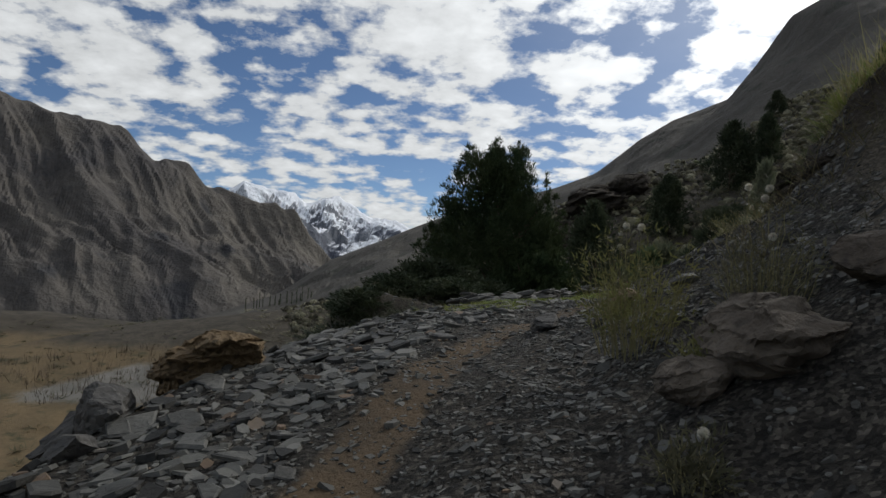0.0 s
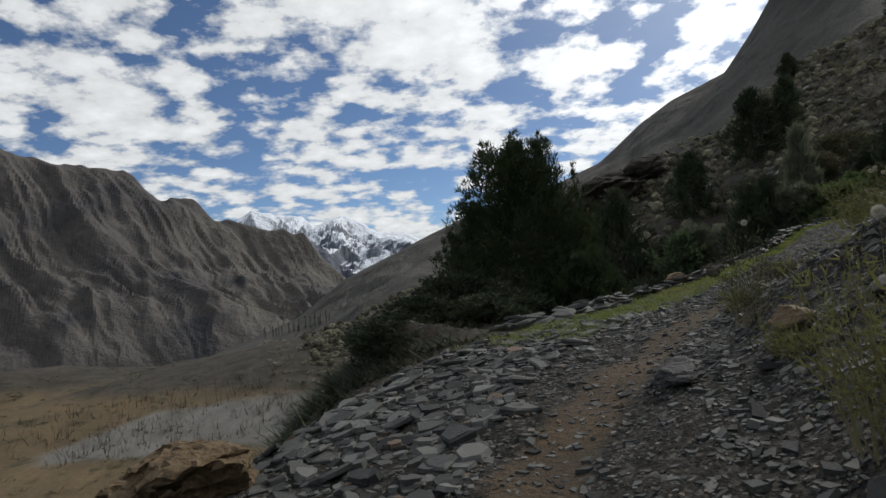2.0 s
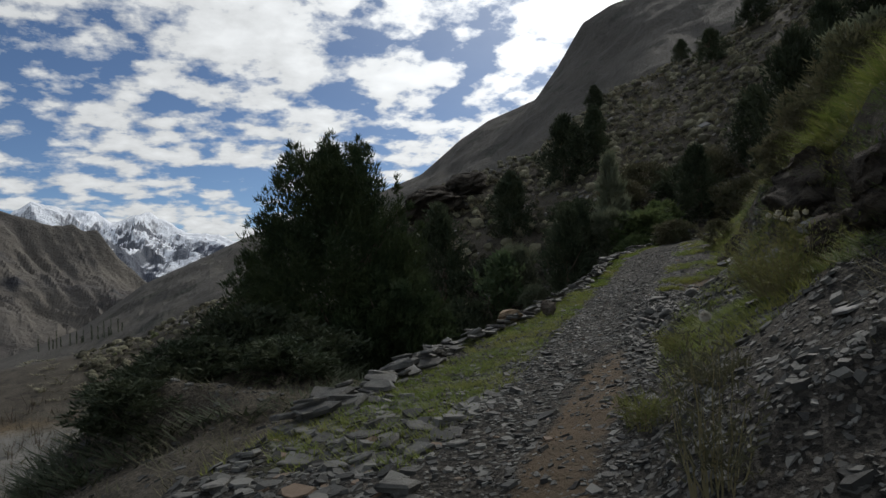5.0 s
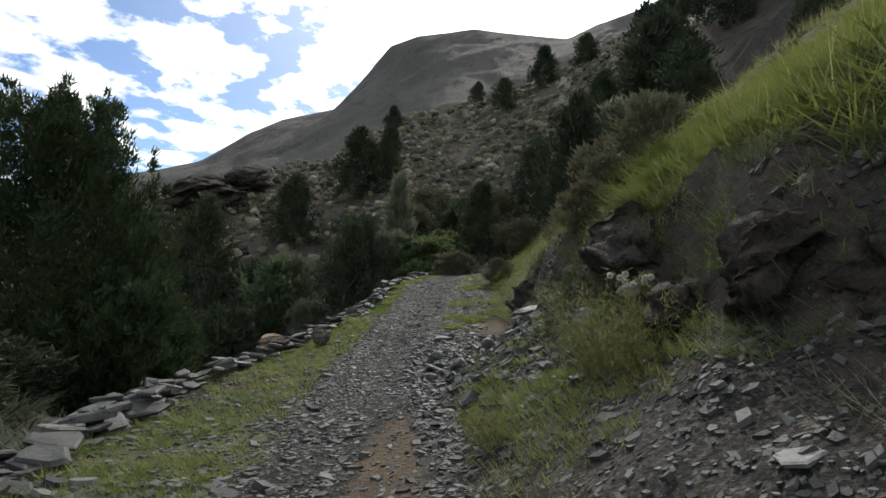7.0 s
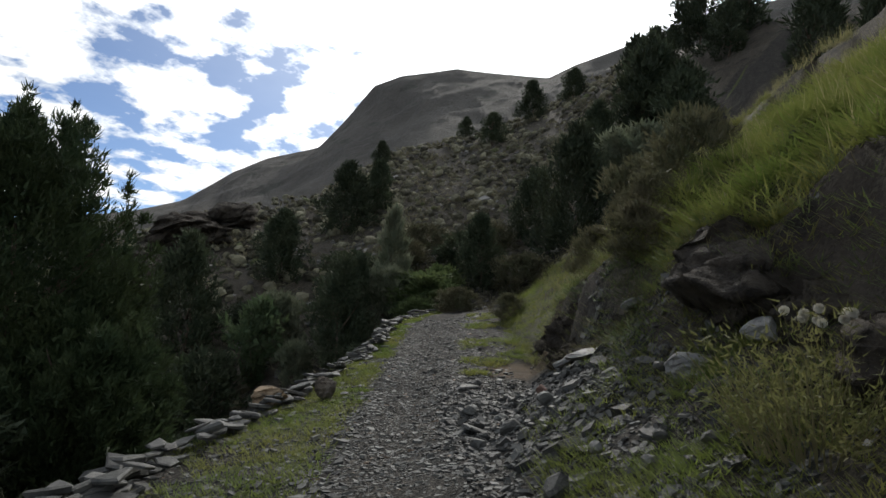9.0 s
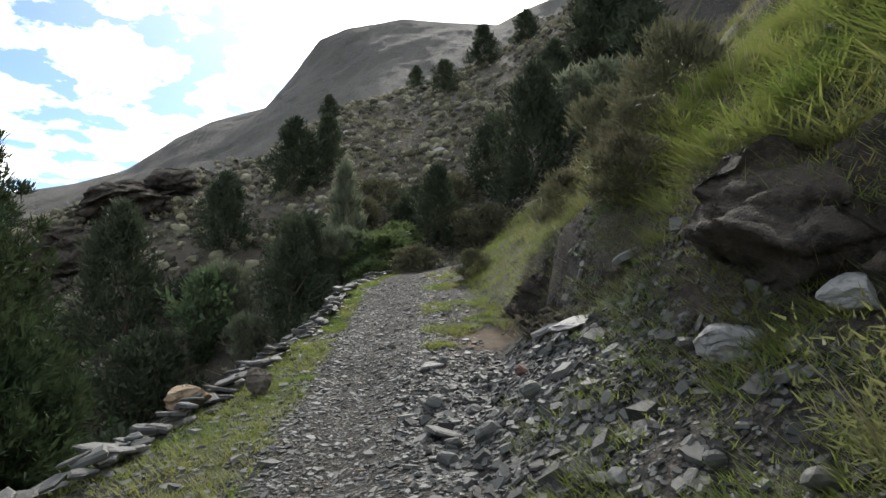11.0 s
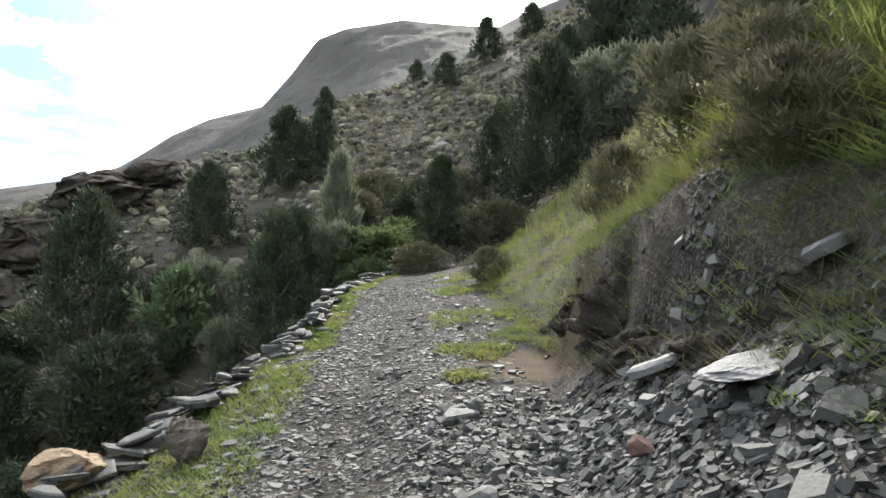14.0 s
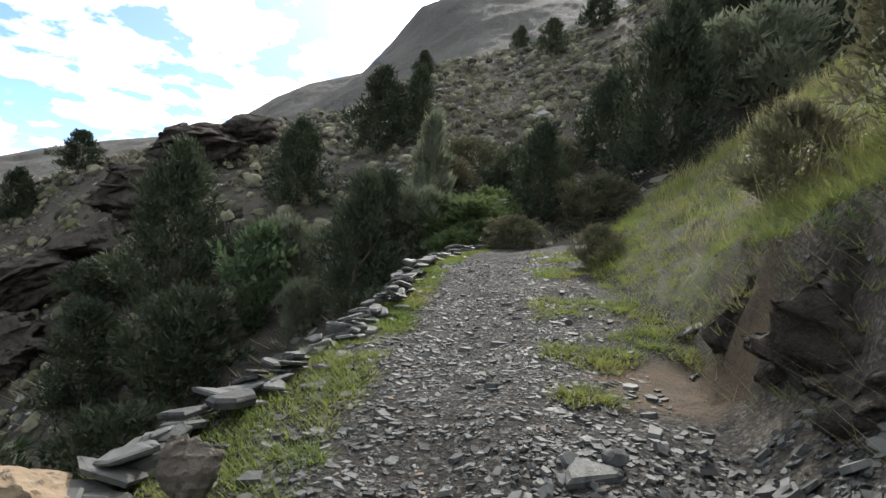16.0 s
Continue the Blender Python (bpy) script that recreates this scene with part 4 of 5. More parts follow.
# The big feathery tree below the track, and its low side growth.
def feathery_tree(x, y, height, width, seed, name, label, plumes=170):
    rng = np.random.default_rng(seed)
    profile = lambda h: width / 2 * np.interp(h, [0, 0.12, 0.4, 0.6, 0.75, 0.88, 0.96, 1.0], [1.0, 1.15, 1.05, 0.86, 0.64, 0.40, 0.2, 0.05])  # noqa: E731
    c, out = clumps(rng, 330, lambda h: profile(h) * 0.74, height * 0.94, 0.1)
    dense = np.clip(profile(c[:, 2] / height) * 0.27, 0.14, 0.7)
    # Flame-shaped plumes that rise and spread from the limbs.
    a, h = rng.uniform(0, 2 * np.pi, plumes), 0.05 + 0.84 * rng.random(plumes) ** 0.8
    base = np.stack([np.cos(a) * profile(h) * 0.66, np.sin(a) * profile(h) * 0.66, h * height], -1)
    way = np.stack([np.cos(a) * (0.75 - 0.5 * h), np.sin(a) * (0.75 - 0.5 * h), 0.35 + 0.65 * h], -1)
    way /= np.linalg.norm(way, axis=1, keepdims=True)
    reach = np.interp(h, [0, 0.9], [0.28, 0.13]) * width * rng.uniform(0.75, 1.15, plumes)
    u = rng.random((plumes, 14, 1)) ** 1.25
    node = base[:, None] + way[:, None] * u * reach[:, None, None] + (0, 0, 1) * (u**2) * reach[:, None, None] * 0.22
    node = node + rng.normal(size=node.shape) * 0.10
    thick = (0.065 * width * np.interp(h, [0, 1], [1.15, 0.7]))[:, None] * (1.08 - u[:, :, 0]) ** 0.7 * rng.uniform(0.8, 1.3, (plumes, 14))
    parts = [leaves(rng, c, out, 90, dense, 0.12, 0.022, 0.5, 1.2),
             leaves(rng, node.reshape(-1, 3), np.repeat(way, 14, 0), 32, thick.ravel(), 0.11, 0.015, 0.5, 1.2)]
    trunk = mesh_of("trunk", *limbs(rng, height * 0.9, width * 0.26, 14, 0.20, 0.03), M_BARK, True)
    tree = plant(name, label, "tree", "", trunk, mesh_of("foliage", *joined(parts), M_TAMARISK))
    tree.matrix_world = stand(x, y, sink=0.3)


feathery_tree(4.4, 21.0, 8.1, 5.3, 101, "feathery_tree", "tall dense dark green feathery tree below the track")
feathery_tree(5.35, 19.8, 4.0, 3.2, 102, "feathery_bush", "lower feathery green growth beside the tall tree", 80)


def juniper(seed, count, per, length, width):
    rng = np.random.default_rng(seed)
    profile = lambda h: 0.30 * np.interp(h, [0, 0.1, 0.3, 0.55, 0.8, 1.0], [0.75, 1.0, 1.0, 0.84, 0.52, 0.10])  # noqa: E731
    c, out = clumps(rng, count, profile, 1.0, 0.3)
    blades = leaves(rng, c, out, per, 0.065, length, width, 0.8, 1.3)
    trunk = mesh_of("trunk", *limbs(rng, 1.0, 0.22, 7, 0.022, 0.03), M_BARK, True)
    tree = plant("juniper", "dark green conical juniper on the dry slope", "tree", "junipers", trunk, mesh_of("foliage", *blades, M_JUNIPER))
    return tree


JUNIPERS = [juniper(110 + k, 240, 34, 0.038, 0.008) for k in range(3)]
FAR_JUNIPERS = [juniper(120 + k, 150, 13, 0.07, 0.014) for k in range(2)]
# The last one stands on the shoulder below the track, added to darken it.
SITES = [(22.8, 28.1, 3.5, 2.4), (26.1, 25.4, 6.0, 3.9), (26.3, 44.1, 4.9, 4.2), (29.2, 44.6, 3.9, 2.6), (30.8, 46.7, 2.6, 2.2), (19.6, 40.3, 3.9, 3.2), (16.4, 29.2, 4.2, 2.7), (17.6, 29.9, 3.6, 1.6),
         (13.9, 38.6, 6.0, 4.2), (10.8, 36.0, 3.6, 3.2), (45.2, 48.4, 3.2, 3.0), (48.5, 55.5, 2.4, 2.2), (13.7, 60.5, 2.6, 3.4), (10.4, 59.8, 3.2, 2.8), (31.9, 22.3, 3.2, 2.4), (50.5, 48.0, 4.2, 3.4),
         (52.0, 44.0, 3.2, 3.0), (37.0, 55.0, 2.6, 2.2), (21.0, 44.0, 2.6, 2.4), (28.3, 29.5, 3.8, 2.8), (33.5, 29.0, 4.2, 3.0), (1.3, 20.9, 3.4, 2.2)]
first = []
for k, (px, py, tall, wide) in enumerate(SITES):
    m = stand(px, py, wide / 0.66, k * 1.7, tall / (wide / 0.66), 0.15)
    if k < 3:
        first.append(m)
    else:
        copy_thing(JUNIPERS[k % 3], m)
# The wooded slope high on the mountain side.
r = np.random.default_rng(131)
for k in range(34):
    yaw, far = r.uniform(-98, -58), r.uniform(26, 46)
    px, py = HUB[0] - far * math.sin(radians(yaw)), HUB[1] + far * math.cos(radians(yaw))
    wide = r.uniform(2.2, 4.0)
    copy_thing(FAR_JUNIPERS[k % 2], stand(px, py, wide / 0.66, k * 1.3, r.uniform(1.1, 1.6) * 0.66, 0.15))
FAR_JUNIPERS[0].matrix_world = stand(44.0, 20.0, 4.5, 1.0, 0.9, 0.15)
FAR_JUNIPERS[1].matrix_world = stand(46.0, 25.0, 5.0, 2.0, 0.9, 0.15)
for tree, m in zip(JUNIPERS, first):
    tree.matrix_world = m


def shrub(name, label, group, seed, mat, count, per, length, width, profile, rise=0.4, stems=9, clump=0.13):
    rng = np.random.default_rng(seed)
    c, out = clumps(rng, count, profile, 1.0, 0.35)
    u = np.linspace(0, 1, 5)[:, None]
    pieces = []
    for k in range(stems):
        target = c[int(rng.integers(len(c)))]
        pieces.append(tube(u * target * (1, 1, 1) + (u - u**2) * (0, 0, 0.3) - (0, 0, 0.05), 0.012 * (1.1 - u[:, 0]), 4))
    trunk = mesh_of("stems", *joined(pieces), M_BARK)
    blades = leaves(rng, c, out, per, clump, length, width, rise)
    return plant(name, label, "shrub", group, trunk, mesh_of("foliage", *blades, mat), ("stems", "foliage"))


def ball(h):
    return 0.5 * np.sqrt(np.clip(1 - (h - 0.45) ** 2 / 0.33, 0.02, 1))


def sapling(h):
    return np.interp(h, [0, 0.35, 0.5, 0.75, 1.0], [0.02, 0.10, 0.42, 0.40, 0.10])


def spire(h):
    return np.interp(h, [0, 0.2, 0.5, 1.0], [0.26, 0.28, 0.2, 0.03])


def put_all(root, sites):
    poses = [stand(px, py, wide, turn, tall / wide, 0.08) for px, py, wide, tall, turn in sites]
    for m in poses[1:]:
        copy_thing(root, m)
    root.matrix_world = poses[0]


put_all(shrub("walnut_sapling", "young broad-leaved tree with bright leaves", "", 140, M_WALNUT, 90, 24, 0.075, 0.022, sapling, 0.2, 6, 0.12), [(15.0, 33.2, 2.9, 3.4, 0.4)])
put_all(shrub("silver_willow", "pale silvery willow sapling by the turn", "", 141, M_WILLOW, 90, 34, 0.10, 0.012, spire, 0.9, 10, 0.09), [(20.6, 31.6, 2.9, 4.0, 0.0)])
put_all(shrub("grey_willow", "rounded grey-green willow bush on the slope", "willow bushes", 142, M_WILLOW, 150, 34, 0.085, 0.014, ball, 0.7, 12, 0.11), [(30.0, 24.0, 5.0, 3.4, 0), (15.6, 30.9, 1.4, 1.6, 2), (18.9, 29.6, 2.2, 2.2, 1), (16.2, 33.8, 2.4, 2.8, 1.5)])
# The last eight, on the shoulder, stand for brush and for the slope's shade.
put_all(shrub("dark_shrub", "dark rounded shrub in the gully", "gully shrubs", 143, M_JUNIPER, 150, 34, 0.07, 0.016, ball, 0.5, 10, 0.11),
        [(12.9, 33.0, 3.4, 3.3, 0), (10.6, 29.6, 3.0, 2.6, 1), (8.2, 30.4, 3.2, 3.0, 2), (15.8, 26.9, 1.6, 1.2, 3), (19.3, 33.6, 2.6, 2.0, 4), (24.5, 31.0, 2.4, 1.8, 5), (21.8, 36.5, 3.0, 1.8, 0.6), (16.4, 36.5, 2.6, 1.8, 1.9), (12.3, 41.5, 3.0, 2.2, 2.2), (7.5, 38.0, 3.2, 2.4, 1.1), (0.6, 18.6, 1.9, 1.0, 0.3), (2.3, 18.3, 2.2, 1.3, 1.4), (0.2, 20.4, 2.2, 1.3, 2.7), (2.4, 20.2, 2.4, 1.8, 5.0), (1.3, 17.1, 1.6, 0.8, 0.9), (2.7, 16.6, 1.5, 0.7, 2.1), (0.4, 15.9, 1.3, 0.6, 4.4), (3.3, 17.8, 1.8, 1.0, 3.3)])
put_all(shrub("green_bush", "bright green leafy bush at the track's turn", "green bushes", 144, M_GREEN, 130, 32, 0.09, 0.024, ball, 0.4, 10, 0.12), [(20.0, 28.3, 2.9, 1.7, 0), (18.9, 27.6, 1.8, 1.2, 2), (21.3, 29.0, 1.9, 1.5, 4)])
put_all(shrub("olive_shrub", "dull olive-brown shrub beside the track", "olive shrubs", 145, M_OLIVE, 130, 34, 0.085, 0.012, ball, 0.7, 10, 0.12),
        [(23.3, 26.1, 2.7, 1.6, 0), (25.2, 34.7, 3.0, 1.6, 1), (22.6, 32.9, 2.6, 1.6, 2), (16.1, 20.5, 0.9, 0.7, 3), (13.9, 15.2, 1.8, 1.5, 4), (12.95, 13.9, 1.7, 1.5, 5), (10.35, 13.35, 0.95, 0.75, 2.2), (11.1, 13.6, 0.9, 0.7, 0.7), (18.6, 25.2, 1.5, 0.9, 0.5), (26.2, 30.2, 2.4, 1.6, 1.5), (14.4, 16.6, 1.3, 1.1, 2.5)])


# ---- grass ----
def blades_at(rng, x, y, per, height, width, spread, lean=0.35, bent=False):
    """Tufts of bent blades on the ground."""
    n = len(x) * per
    z = ground_height(x, y)
    h = np.repeat(np.broadcast_to(height, len(x)), per) * rng.uniform(0.55, 1.2, n)
    a, r = rng.uniform(0, 2 * np.pi, n), rng.random(n) ** 0.6 * np.repeat(np.broadcast_to(spread, len(x)), per)
    base = np.stack([np.repeat(x, per) + np.cos(a) * r, np.repeat(y, per) + np.sin(a) * r, np.repeat(z, per) - 0.02], -1)
    b = a + rng.uniform(-1, 1, n)
    way = np.stack([np.cos(b) * lean, np.sin(b) * lean, np.ones(n)], -1) + rng.normal(size=(n, 3)) * (0.2, 0.2, 0.0)
    side = np.stack([-np.sin(b), np.cos(b), 0 * b], -1) * (width * rng.uniform(0.6, 1.3, n))[:, None]
    mid = base + way * (h * 0.55)[:, None]
    tip = base + way * h[:, None] + np.stack([np.cos(b), np.sin(b), -0.3 + 0 * b], -1) * (h * lean * 0.8)[:, None]
    if not bent:
        return np.stack([base - side * 1.2, base + side * 1.2, tip], 1).reshape(-1, 3), np.arange(n * 3).reshape(-1, 3)
    v = np.stack([base - side, base + side, mid + side * 0.7, tip, mid - side * 0.7], 1).reshape(-1, 3)
    k = np.arange(n)[:, None] * 5
    return v, np.vstack([k + (0, 1, 2), k + (0, 2, 4), k + (4, 2, 3)])


def turf(name, label, pieces, mat):
    return tagged(new(name, mesh_of(name, *joined(pieces), mat)), label, "grass", kind="stuff")


rng = np.random.default_rng(151)
pieces = []
x, y, s = along(rng, 4600, 8.5, 29.0, lambda s, u: -left_edge(s) - 0.1 + u * (left_edge(s) - 0.65))
thin = fbm(x / 0.8, y / 0.8, 3, 61) > -0.25
pieces.append(blades_at(rng, x[thin], y[thin], 11, 0.09, 0.006, 0.09, 0.6))
x, y, s = along(rng, 1500, 18.3, 28.0, lambda s, u: 0.75 + u * np.interp(s, [18.3, 20, 23], [0.5, 1.1, 2.0]))
thin = fbm(x / 0.55, y / 0.55, 3, 62) > 0.1
pieces.append(blades_at(rng, x[thin], y[thin], 13, 0.10, 0.006, 0.11, 0.6))
x, y, s = along(rng, 1300, 9.6, 13.6, lambda s, u: 0.8 + u**0.8 * 2.0)
thin = fbm(x / 0.7, y / 0.7, 3, 63) > 0.08
pieces.append(blades_at(rng, x[thin], y[thin], 12, 0.085, 0.004, 0.12, 0.7))
x, y, s = along(rng, 700, 10.2, 12.8, lambda s, u: 0.85 + u * 1.7)
thin = fbm(x / 0.6, y / 0.6, 3, 68) > -0.15
pieces.append(blades_at(rng, x[thin], y[thin], 14, 0.09, 0.0045, 0.11, 0.7))
x, y, s = along(rng, 500, 11.0, 15.0, lambda s, u: 1.9 + u * 1.2)
thin = fbm(x / 0.6, y / 0.6, 3, 69) > -0.05
pieces.append(blades_at(rng, x[thin], y[thin], 14, 0.07, 0.004, 0.12, 0.8))
x, y, s = along(rng, 520, 10.6, 14.8, lambda s, u: 1.2 + u * 1.5)
thin = fbm(x / 0.8, y / 0.8, 3, 79) > 0.05
pieces.append(blades_at(rng, x[thin], y[thin], 16, 0.075, 0.0045, 0.13, 0.9))
turf("verge_grass", "short bright green grass along the verges", pieces, M_GRASS)
pieces = []
x, y, s = along(rng, 7500, 8.5, 30.0, lambda s, u: np.interp(s, [8, 16, 18, 20, 30], [3.1, 2.9, 2.7, 1.9, 1.9]) + u**1.25 * 7.5)
tall = rng.uniform(0.08, 0.25, len(x)) * (0.75 + 0.5 * fbm(x / 1.2, y / 1.2, 3, 66))
pieces.append(blades_at(rng, x, y, 14, tall, 0.0042, 0.15, 0.6))
turf("bank_grass", "tall yellow-green grass covering the bank", pieces, M_GRASS)
x, y, s = along(rng, 3600, 7.5, 30.0, lambda s, u: 3.0 + u * 8.5)
x2, y2, s2 = along(rng, 110, 2.0, 26.0, lambda s, u: -left_edge(s) - 0.15 - u * 0.5)
turf("dry_grass", "pale dry grass stalks standing in the bank", [blades_at(rng, x, y, 7, rng.uniform(0.2, 0.6, len(x)) * (0.8 + 0.5 * fbm(x / 1.5, y / 1.5, 3, 67)), 0.005, 0.14, 0.3), blades_at(rng, x2, y2, 8, 0.28, 0.004, 0.10, 0.4)], M_DRY)
# Cushions of scrub over the slopes.
yaw, far = rng.uniform(-66, 20, 2600), rng.uniform(17, 62, 2600)
x, y = HUB[0] - far * np.sin(np.radians(yaw)), HUB[1] + far * np.cos(np.radians(yaw))
high = ground_height(x, y) > -8
turf("slope_scrub", "low grey-brown cushion scrub on the dry slope", [blades_at(rng, x[high], y[high], 13, rng.uniform(0.16, 0.42, high.sum()), 0.04, 0.36, 1.0)], M_SCRUB)


def cushion(rng):
    """A low dome of scrub with a lumpy outline, open below."""
    rings = []
    ang = np.arange(7) * 2 * np.pi / 7
    for rad, high in ((0.52, -0.1), (0.46, 0.16), (0.26, 0.32)):
        k = rad * rng.uniform(0.75, 1.2, 7)
        rings.append(np.stack([np.cos(ang) * k, np.sin(ang) * k, high + rng.uniform(-0.05, 0.07, 7)], -1))
    v = np.vstack([*rings, [[0, 0, 0.36]]])
    tri = []
    for k in range(7):
        m = (k + 1) % 7
        for a in (0, 7):
            tri += [(a + k, a + m, a + 7 + m), (a + k, a + 7 + m, a + 7 + k)]
        tri.append((14 + k, 14 + m, 21))
    return v, np.array(tri)


yaw, far = rng.uniform(-64, 16, 6400), 20 + 42 * rng.random(6400) ** 0.75
x, y = HUB[0] - far * np.sin(np.radians(yaw)), HUB[1] + far * np.cos(np.radians(yaw))
grown = (ground_height(x, y) > -8) & (fbm(x / 7, y / 7, 3, 95) > -0.45) & (np.abs(on_track(x, y)[1]) > 9)
heap("cushion_scrub", "rounded olive-grey cushion plants dotting the dry slope", "scrub", x[grown], y[grown], np.clip(rng.lognormal(-0.95, 0.45, grown.sum()), 0.14, 0.9), [cushion(rng) for _ in range(10)], M_CUSHION, 0.4, 0.0, 16)
x, y, s = along(rng, 1700, -2.0, 13.0, lambda s, u: -left_edge(s) - 0.2 - u**1.2 * 6)
heap("fallen_slate", "slate pieces strewn down the slope below the track", "rubble", x, y, np.clip(rng.lognormal(-2.4, 0.5, len(x)), 0.05, 0.35), SHARDS, M_SLATE, 0.5, 0.1, 17, (0, 0.6))
x, y, s = along(rng, 1500, -2.0, 24.0, lambda s, u: -left_edge(s) - 0.6 - u**1.3 * 14)
turf("valley_scrub", "dry scrub on the steep slope below the track", [blades_at(rng, x, y, 12, rng.uniform(0.10, 0.3, len(x)), 0.006, 0.2, 0.7)], M_OLIVE)
x, y, s = along(rng, 1000, 12.0, 20.5, lambda s, u: 2.1 + u * 1.5)
grown = fbm(x / 0.6, y / 0.6, 3, 77) > -0.15
turf("bank_brush", "low brown brush and dry weeds on the bare bank", [blades_at(rng, x[grown], y[grown], 14, rng.uniform(0.05, 0.16, grown.sum()), 0.005, 0.13, 0.9)], M_HERB)
x, y, s = along(rng, 1100, 6.5, 20.0, lambda s, u: 2.0 + u * 2.1)
turf("bank_twigs", "dry twigs and stalks hanging over the bare bank", [blades_at(rng, x, y, 7, rng.uniform(0.10, 0.32, len(x)), 0.0026, 0.08, 0.9)], M_STALK)
x, y, s = along(rng, 2600, 9.5, 21.0, lambda s, u: np.interp(s, [9.5, 12, 15, 17, 21], [2.0, 1.9, 2.2, 2.5, 2.2]) + u * 1.9)
weedy = fbm(x / 0.7, y / 0.7, 3, 73) > -0.1
x, y = x[weedy], y[weedy]
turf("bank_herbs", "dull green weeds growing over the bare bank", [blades_at(rng, x, y, 16, rng.uniform(0.04, 0.15, len(x)), 0.0045, 0.15, 1.0)], M_GREEN)
x, y, s = along(rng, 1300, 9.5, 19.0, lambda s, u: 2.9 + u * 4.5)
turf("leafy_weeds", "leafy green weeds mixed in the bank's grass", [blades_at(rng, x, y, 22, rng.uniform(0.08, 0.26, len(x)), 0.010, 0.2, 1.1)], M_GRASS)
# Dark scrub over the shoulder's pale earth: brush, thickened to imitate shade.
x, y = rng.uniform(-2.5, 3.8, 1400), rng.uniform(14.5, 22.5, 1400)
low = ground_height(x, y) < 0.35
turf("shoulder_scrub", "dark dry scrub on the shoulder below the track, deepening its shade", [blades_at(rng, x[low], y[low], 16, rng.uniform(0.10, 0.38, low.sum()), 0.014, 0.25, 0.9)], M_JUNIPER)
x, y, s = along(rng, 700, -1.0, 9.0, lambda s, u: 0.9 + u * 3.4)
thin = fbm(x / 0.9, y / 0.9, 3, 64) > 0.1
turf("bank_weeds", "sparse dry weeds on the earth bank", [blades_at(rng, x[thin], y[thin], 10, rng.uniform(0.05, 0.15, thin.sum()), 0.003, 0.1, 0.7)], M_OLIVE)


# ---- thistles and herbs by the track ----
def thistle(name, label, group, seed, x, y, height, width, stems, heads, mat=None):
    """A bushy herb: bent stalks with narrow leaves, and round heads on the tallest."""
    rng = np.random.default_rng(seed)
    root = tagged(new(name), label, "plant", group)
    u = np.linspace(0, 1, 7)[:, None]
    stalks, nodes, tips = [], [], []
    for k in range(stems):
        a, r = k * 2.399, math.sqrt((k + 0.5) / stems) * width / 2
        top = np.array([math.cos(a) * r, math.sin(a) * r, height * rng.uniform(0.35, 1.0) * (1 - 0.35 * r / width)])
        if k < heads:
            top[2] = height * rng.uniform(0.9, 1.02)
        line = (0.5 + 0.5 * u) * top * (1, 1, 0) + u * top * (0, 0, 0.4) + u**0.7 * top * (0, 0, 0.6) + rng.normal(size=(7, 3)) * 0.008
        stalks.append(tube(line, 0.0045 * (1.15 - u[:, 0]), 3))
        nodes.append(line[2:])
        tips.append(line[-1])
    nodes = np.vstack(nodes)
    out = nodes * (1, 1, 0.3) / (np.linalg.norm(nodes, axis=1, keepdims=True) + 1e-6) + (0, 0, 0.2)
    stem_ob = new("stalks", mesh_of("stalks", *joined(stalks), M_STALK))
    leaf_ob = new("leaves", mesh_of("leaves", *leaves(rng, nodes, out, 7, 0.07, 0.045, 0.005, 0.3), mat or M_HERB))
    stem_ob.parent = leaf_ob.parent = root
    ball_mesh = bpy.data.meshes.get("flower_head")
    if not ball_mesh:
        n = 150
        k = np.arange(n)
        z = 1 - 2 * (k + 0.5) / n
        way = np.stack([np.cos(k * 2.39996) * np.sqrt(1 - z * z), np.sin(k * 2.39996) * np.sqrt(1 - z * z), z], -1)
        side = np.cross(way, (0.3, 0.5, 0.8))
        side /= np.linalg.norm(side, axis=1, keepdims=True)
        other = np.cross(way, side)
        v = np.stack([way * 1.0, way * 0.3 + side * 0.16, way * 0.3 - side * 0.08 + other * 0.14, way * 0.3 - side * 0.08 - other * 0.14], 1).reshape(-1, 3)
        b = k[:, None] * 4
        ball_mesh = mesh_of("flower_head", v * 0.029, np.vstack([b + (0, 1, 2), b + (0, 2, 3), b + (0, 3, 1)]), M_HEAD)
    for k in range(heads):
        head = new("flower_head", ball_mesh)
        head.parent = root
        head.matrix_local = Matrix.Translation(tips[k])
    root.matrix_world = stand(x, y, sink=0.03)
    return root


thistle("globe_thistle", "dry globe thistle with a round pale head", "globe thistles", 161, 3.50, 8.30, 0.82, 0.42, 20, 1, M_OLIVE)
thistle("globe_thistle", "globe thistle with several round pale heads", "globe thistles", 162, 6.38, 10.2, 0.72, 1.35, 110, 9)
thistle("globe_thistle", "dry globe thistle with round pale heads", "globe thistles", 163, 3.30, 5.45, 0.75, 0.55, 22, 3, M_OLIVE)
thistle("bushy_herb", "bushy yellow-green herb with dry stalks", "bushy herbs", 164, 2.62, 5.80, 0.95, 0.90, 56, 3)
thistle("bushy_herb", "bushy yellow-green herb with dry stalks", "bushy herbs", 165, 3.15, 5.15, 0.6, 0.66, 28, 1, M_OLIVE)
thistle("low_herb", "low spiny herb on the bank", "low herbs", 166, 2.20, 4.15, 0.26, 0.36, 20, 1, M_OLIVE)
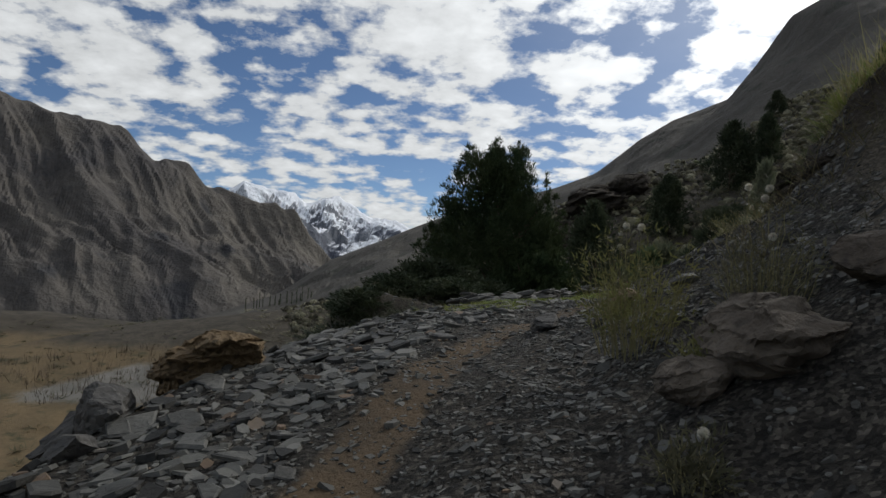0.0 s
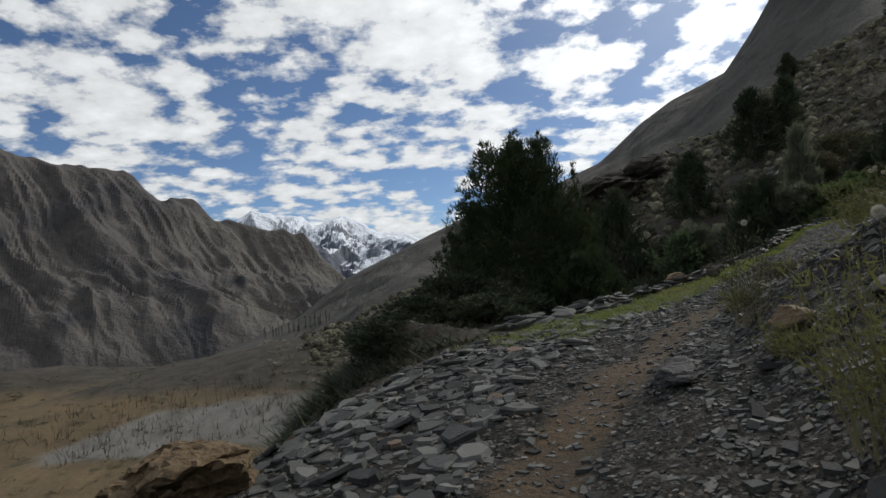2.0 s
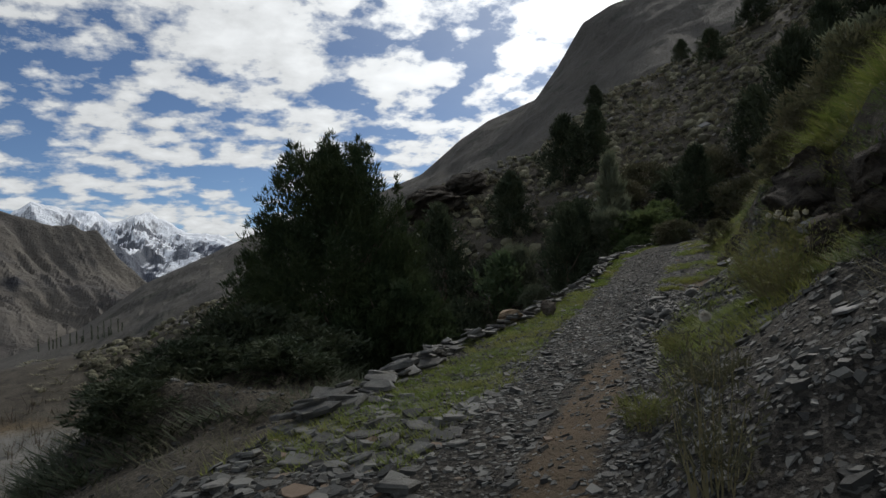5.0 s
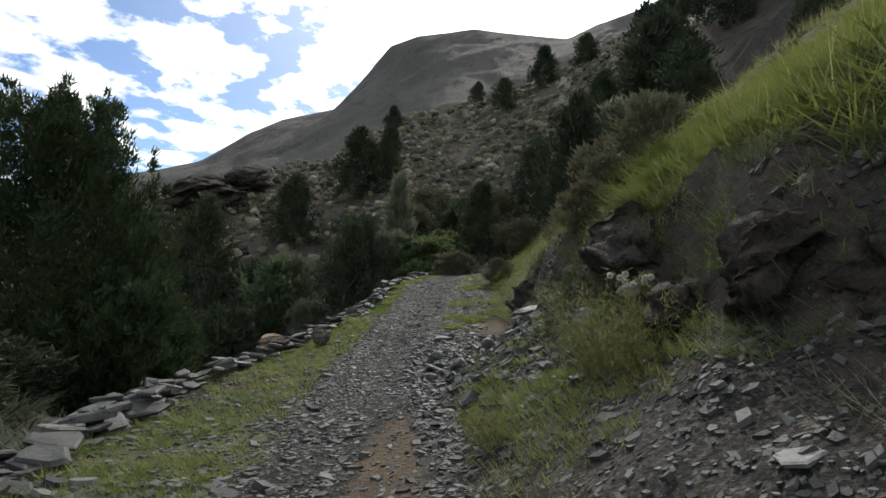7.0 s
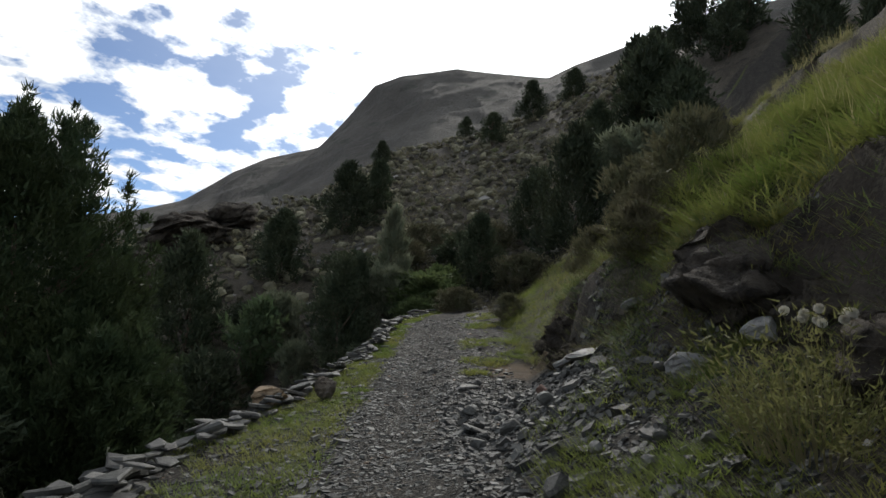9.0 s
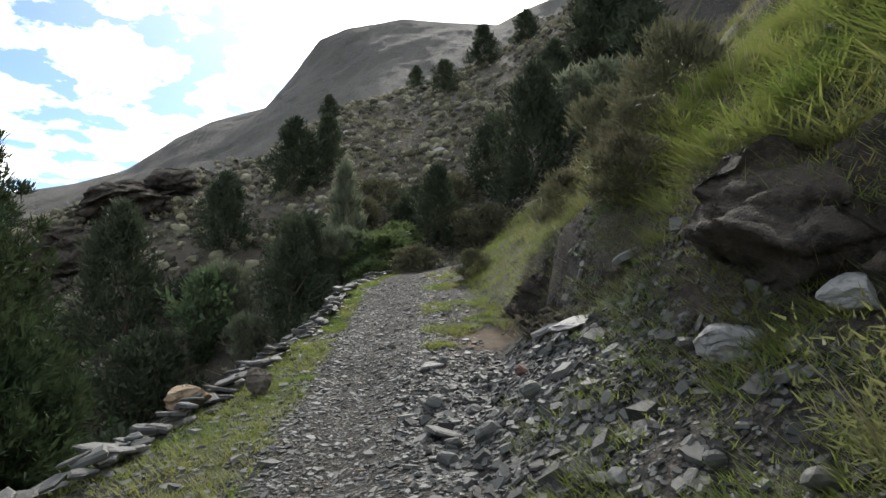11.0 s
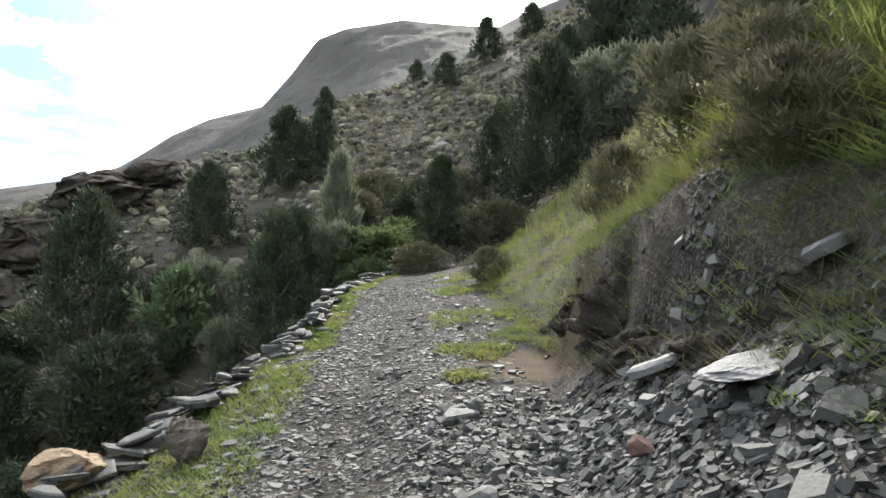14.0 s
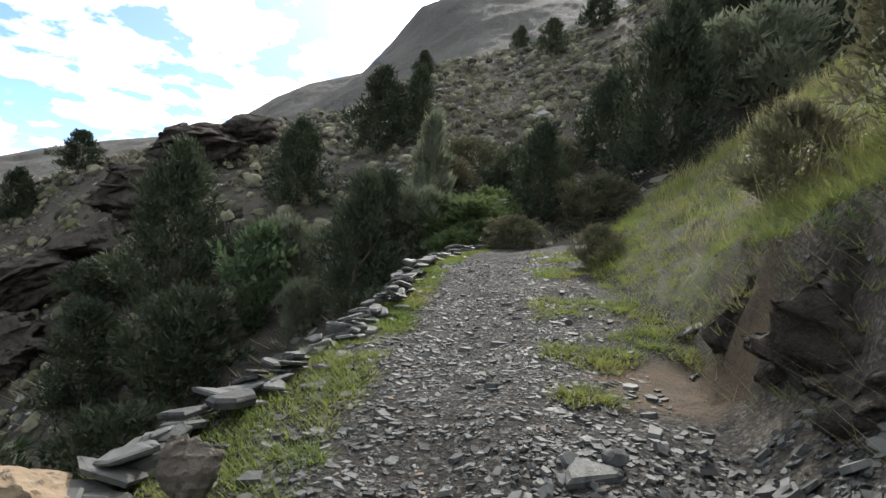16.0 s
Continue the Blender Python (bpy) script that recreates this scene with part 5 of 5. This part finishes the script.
thistle("low_herb", "low dry herb on the bank", "low herbs", 167, 3.05, 7.10, 0.18, 0.40, 16, 0)
thistle("low_herb", "low dry herb on the bank", "low herbs", 168, 4.10, 9.40, 0.25, 0.45, 24, 0)
thistle("low_herb", "low herb among the grass", "low herbs", 169, 5.5, 10.6, 0.24, 0.6, 30, 0)
thistle("low_herb", "low dry herb by the track", "low herbs", 171, 4.35, 9.1, 0.20, 0.5, 24, 0, M_OLIVE)
thistle("low_herb", "low herb among the stones", "low herbs", 170, 2.75, 4.95, 0.30, 0.45, 26, 0)

# ---- far things ----
# A row of thin poplars at the foot of the spur.
rng = np.random.default_rng(181)
pieces = []
for k in range(16):
    yaw, far = 11.8 - 0.37 * k + rng.uniform(-0.22, 0.22), 210
    c = np.array([EYE[0] - far * math.sin(radians(yaw)), EYE[1] + far * math.cos(radians(yaw)), EYE[2] + far * math.tan(radians(-4.35 + 0.06 * k))])
    h = np.linspace(0, 1, 26)
    centre = c + np.stack([0 * h, 0 * h, h * rng.uniform(1.2, 5.0)], -1)
    pieces.append(leaves(rng, centre, np.tile((0, 0, 1.0), (26, 1)), 4, 0.13, 0.5, 0.05, 1.6))
tagged(new("far_poplars", mesh_of("far_poplars", *joined(pieces), M_JUNIPER)), "row of thin dark poplars far down the valley", "trees", kind="stuff")
# Dead stalks standing on the pale silt in the valley.
x, y = rng.uniform(-32, 0, 900), rng.uniform(44, 64, 900)
keep = np.hypot((x + 14) / 16, (y - 53) / 7 - 0.12 * np.sin(x / 3)) < 1
turf("valley_stalks", "thin dead stalks standing on pale silt in the valley", [blades_at(rng, x[keep], y[keep], 4, rng.uniform(0.4, 1.1, keep.sum()), 0.018, 0.3, 0.15)], M_BARK)
x, y = rng.uniform(-60, 2, 1800), rng.uniform(20, 80, 1800)
low = ground_height(x, y) < -6
turf("field_tufts", "dark tufts scattered over the brown field", [blades_at(rng, x[low], y[low], 10, rng.uniform(0.15, 0.45, low.sum()), 0.03, 0.3, 1.0)], M_OLIVE)
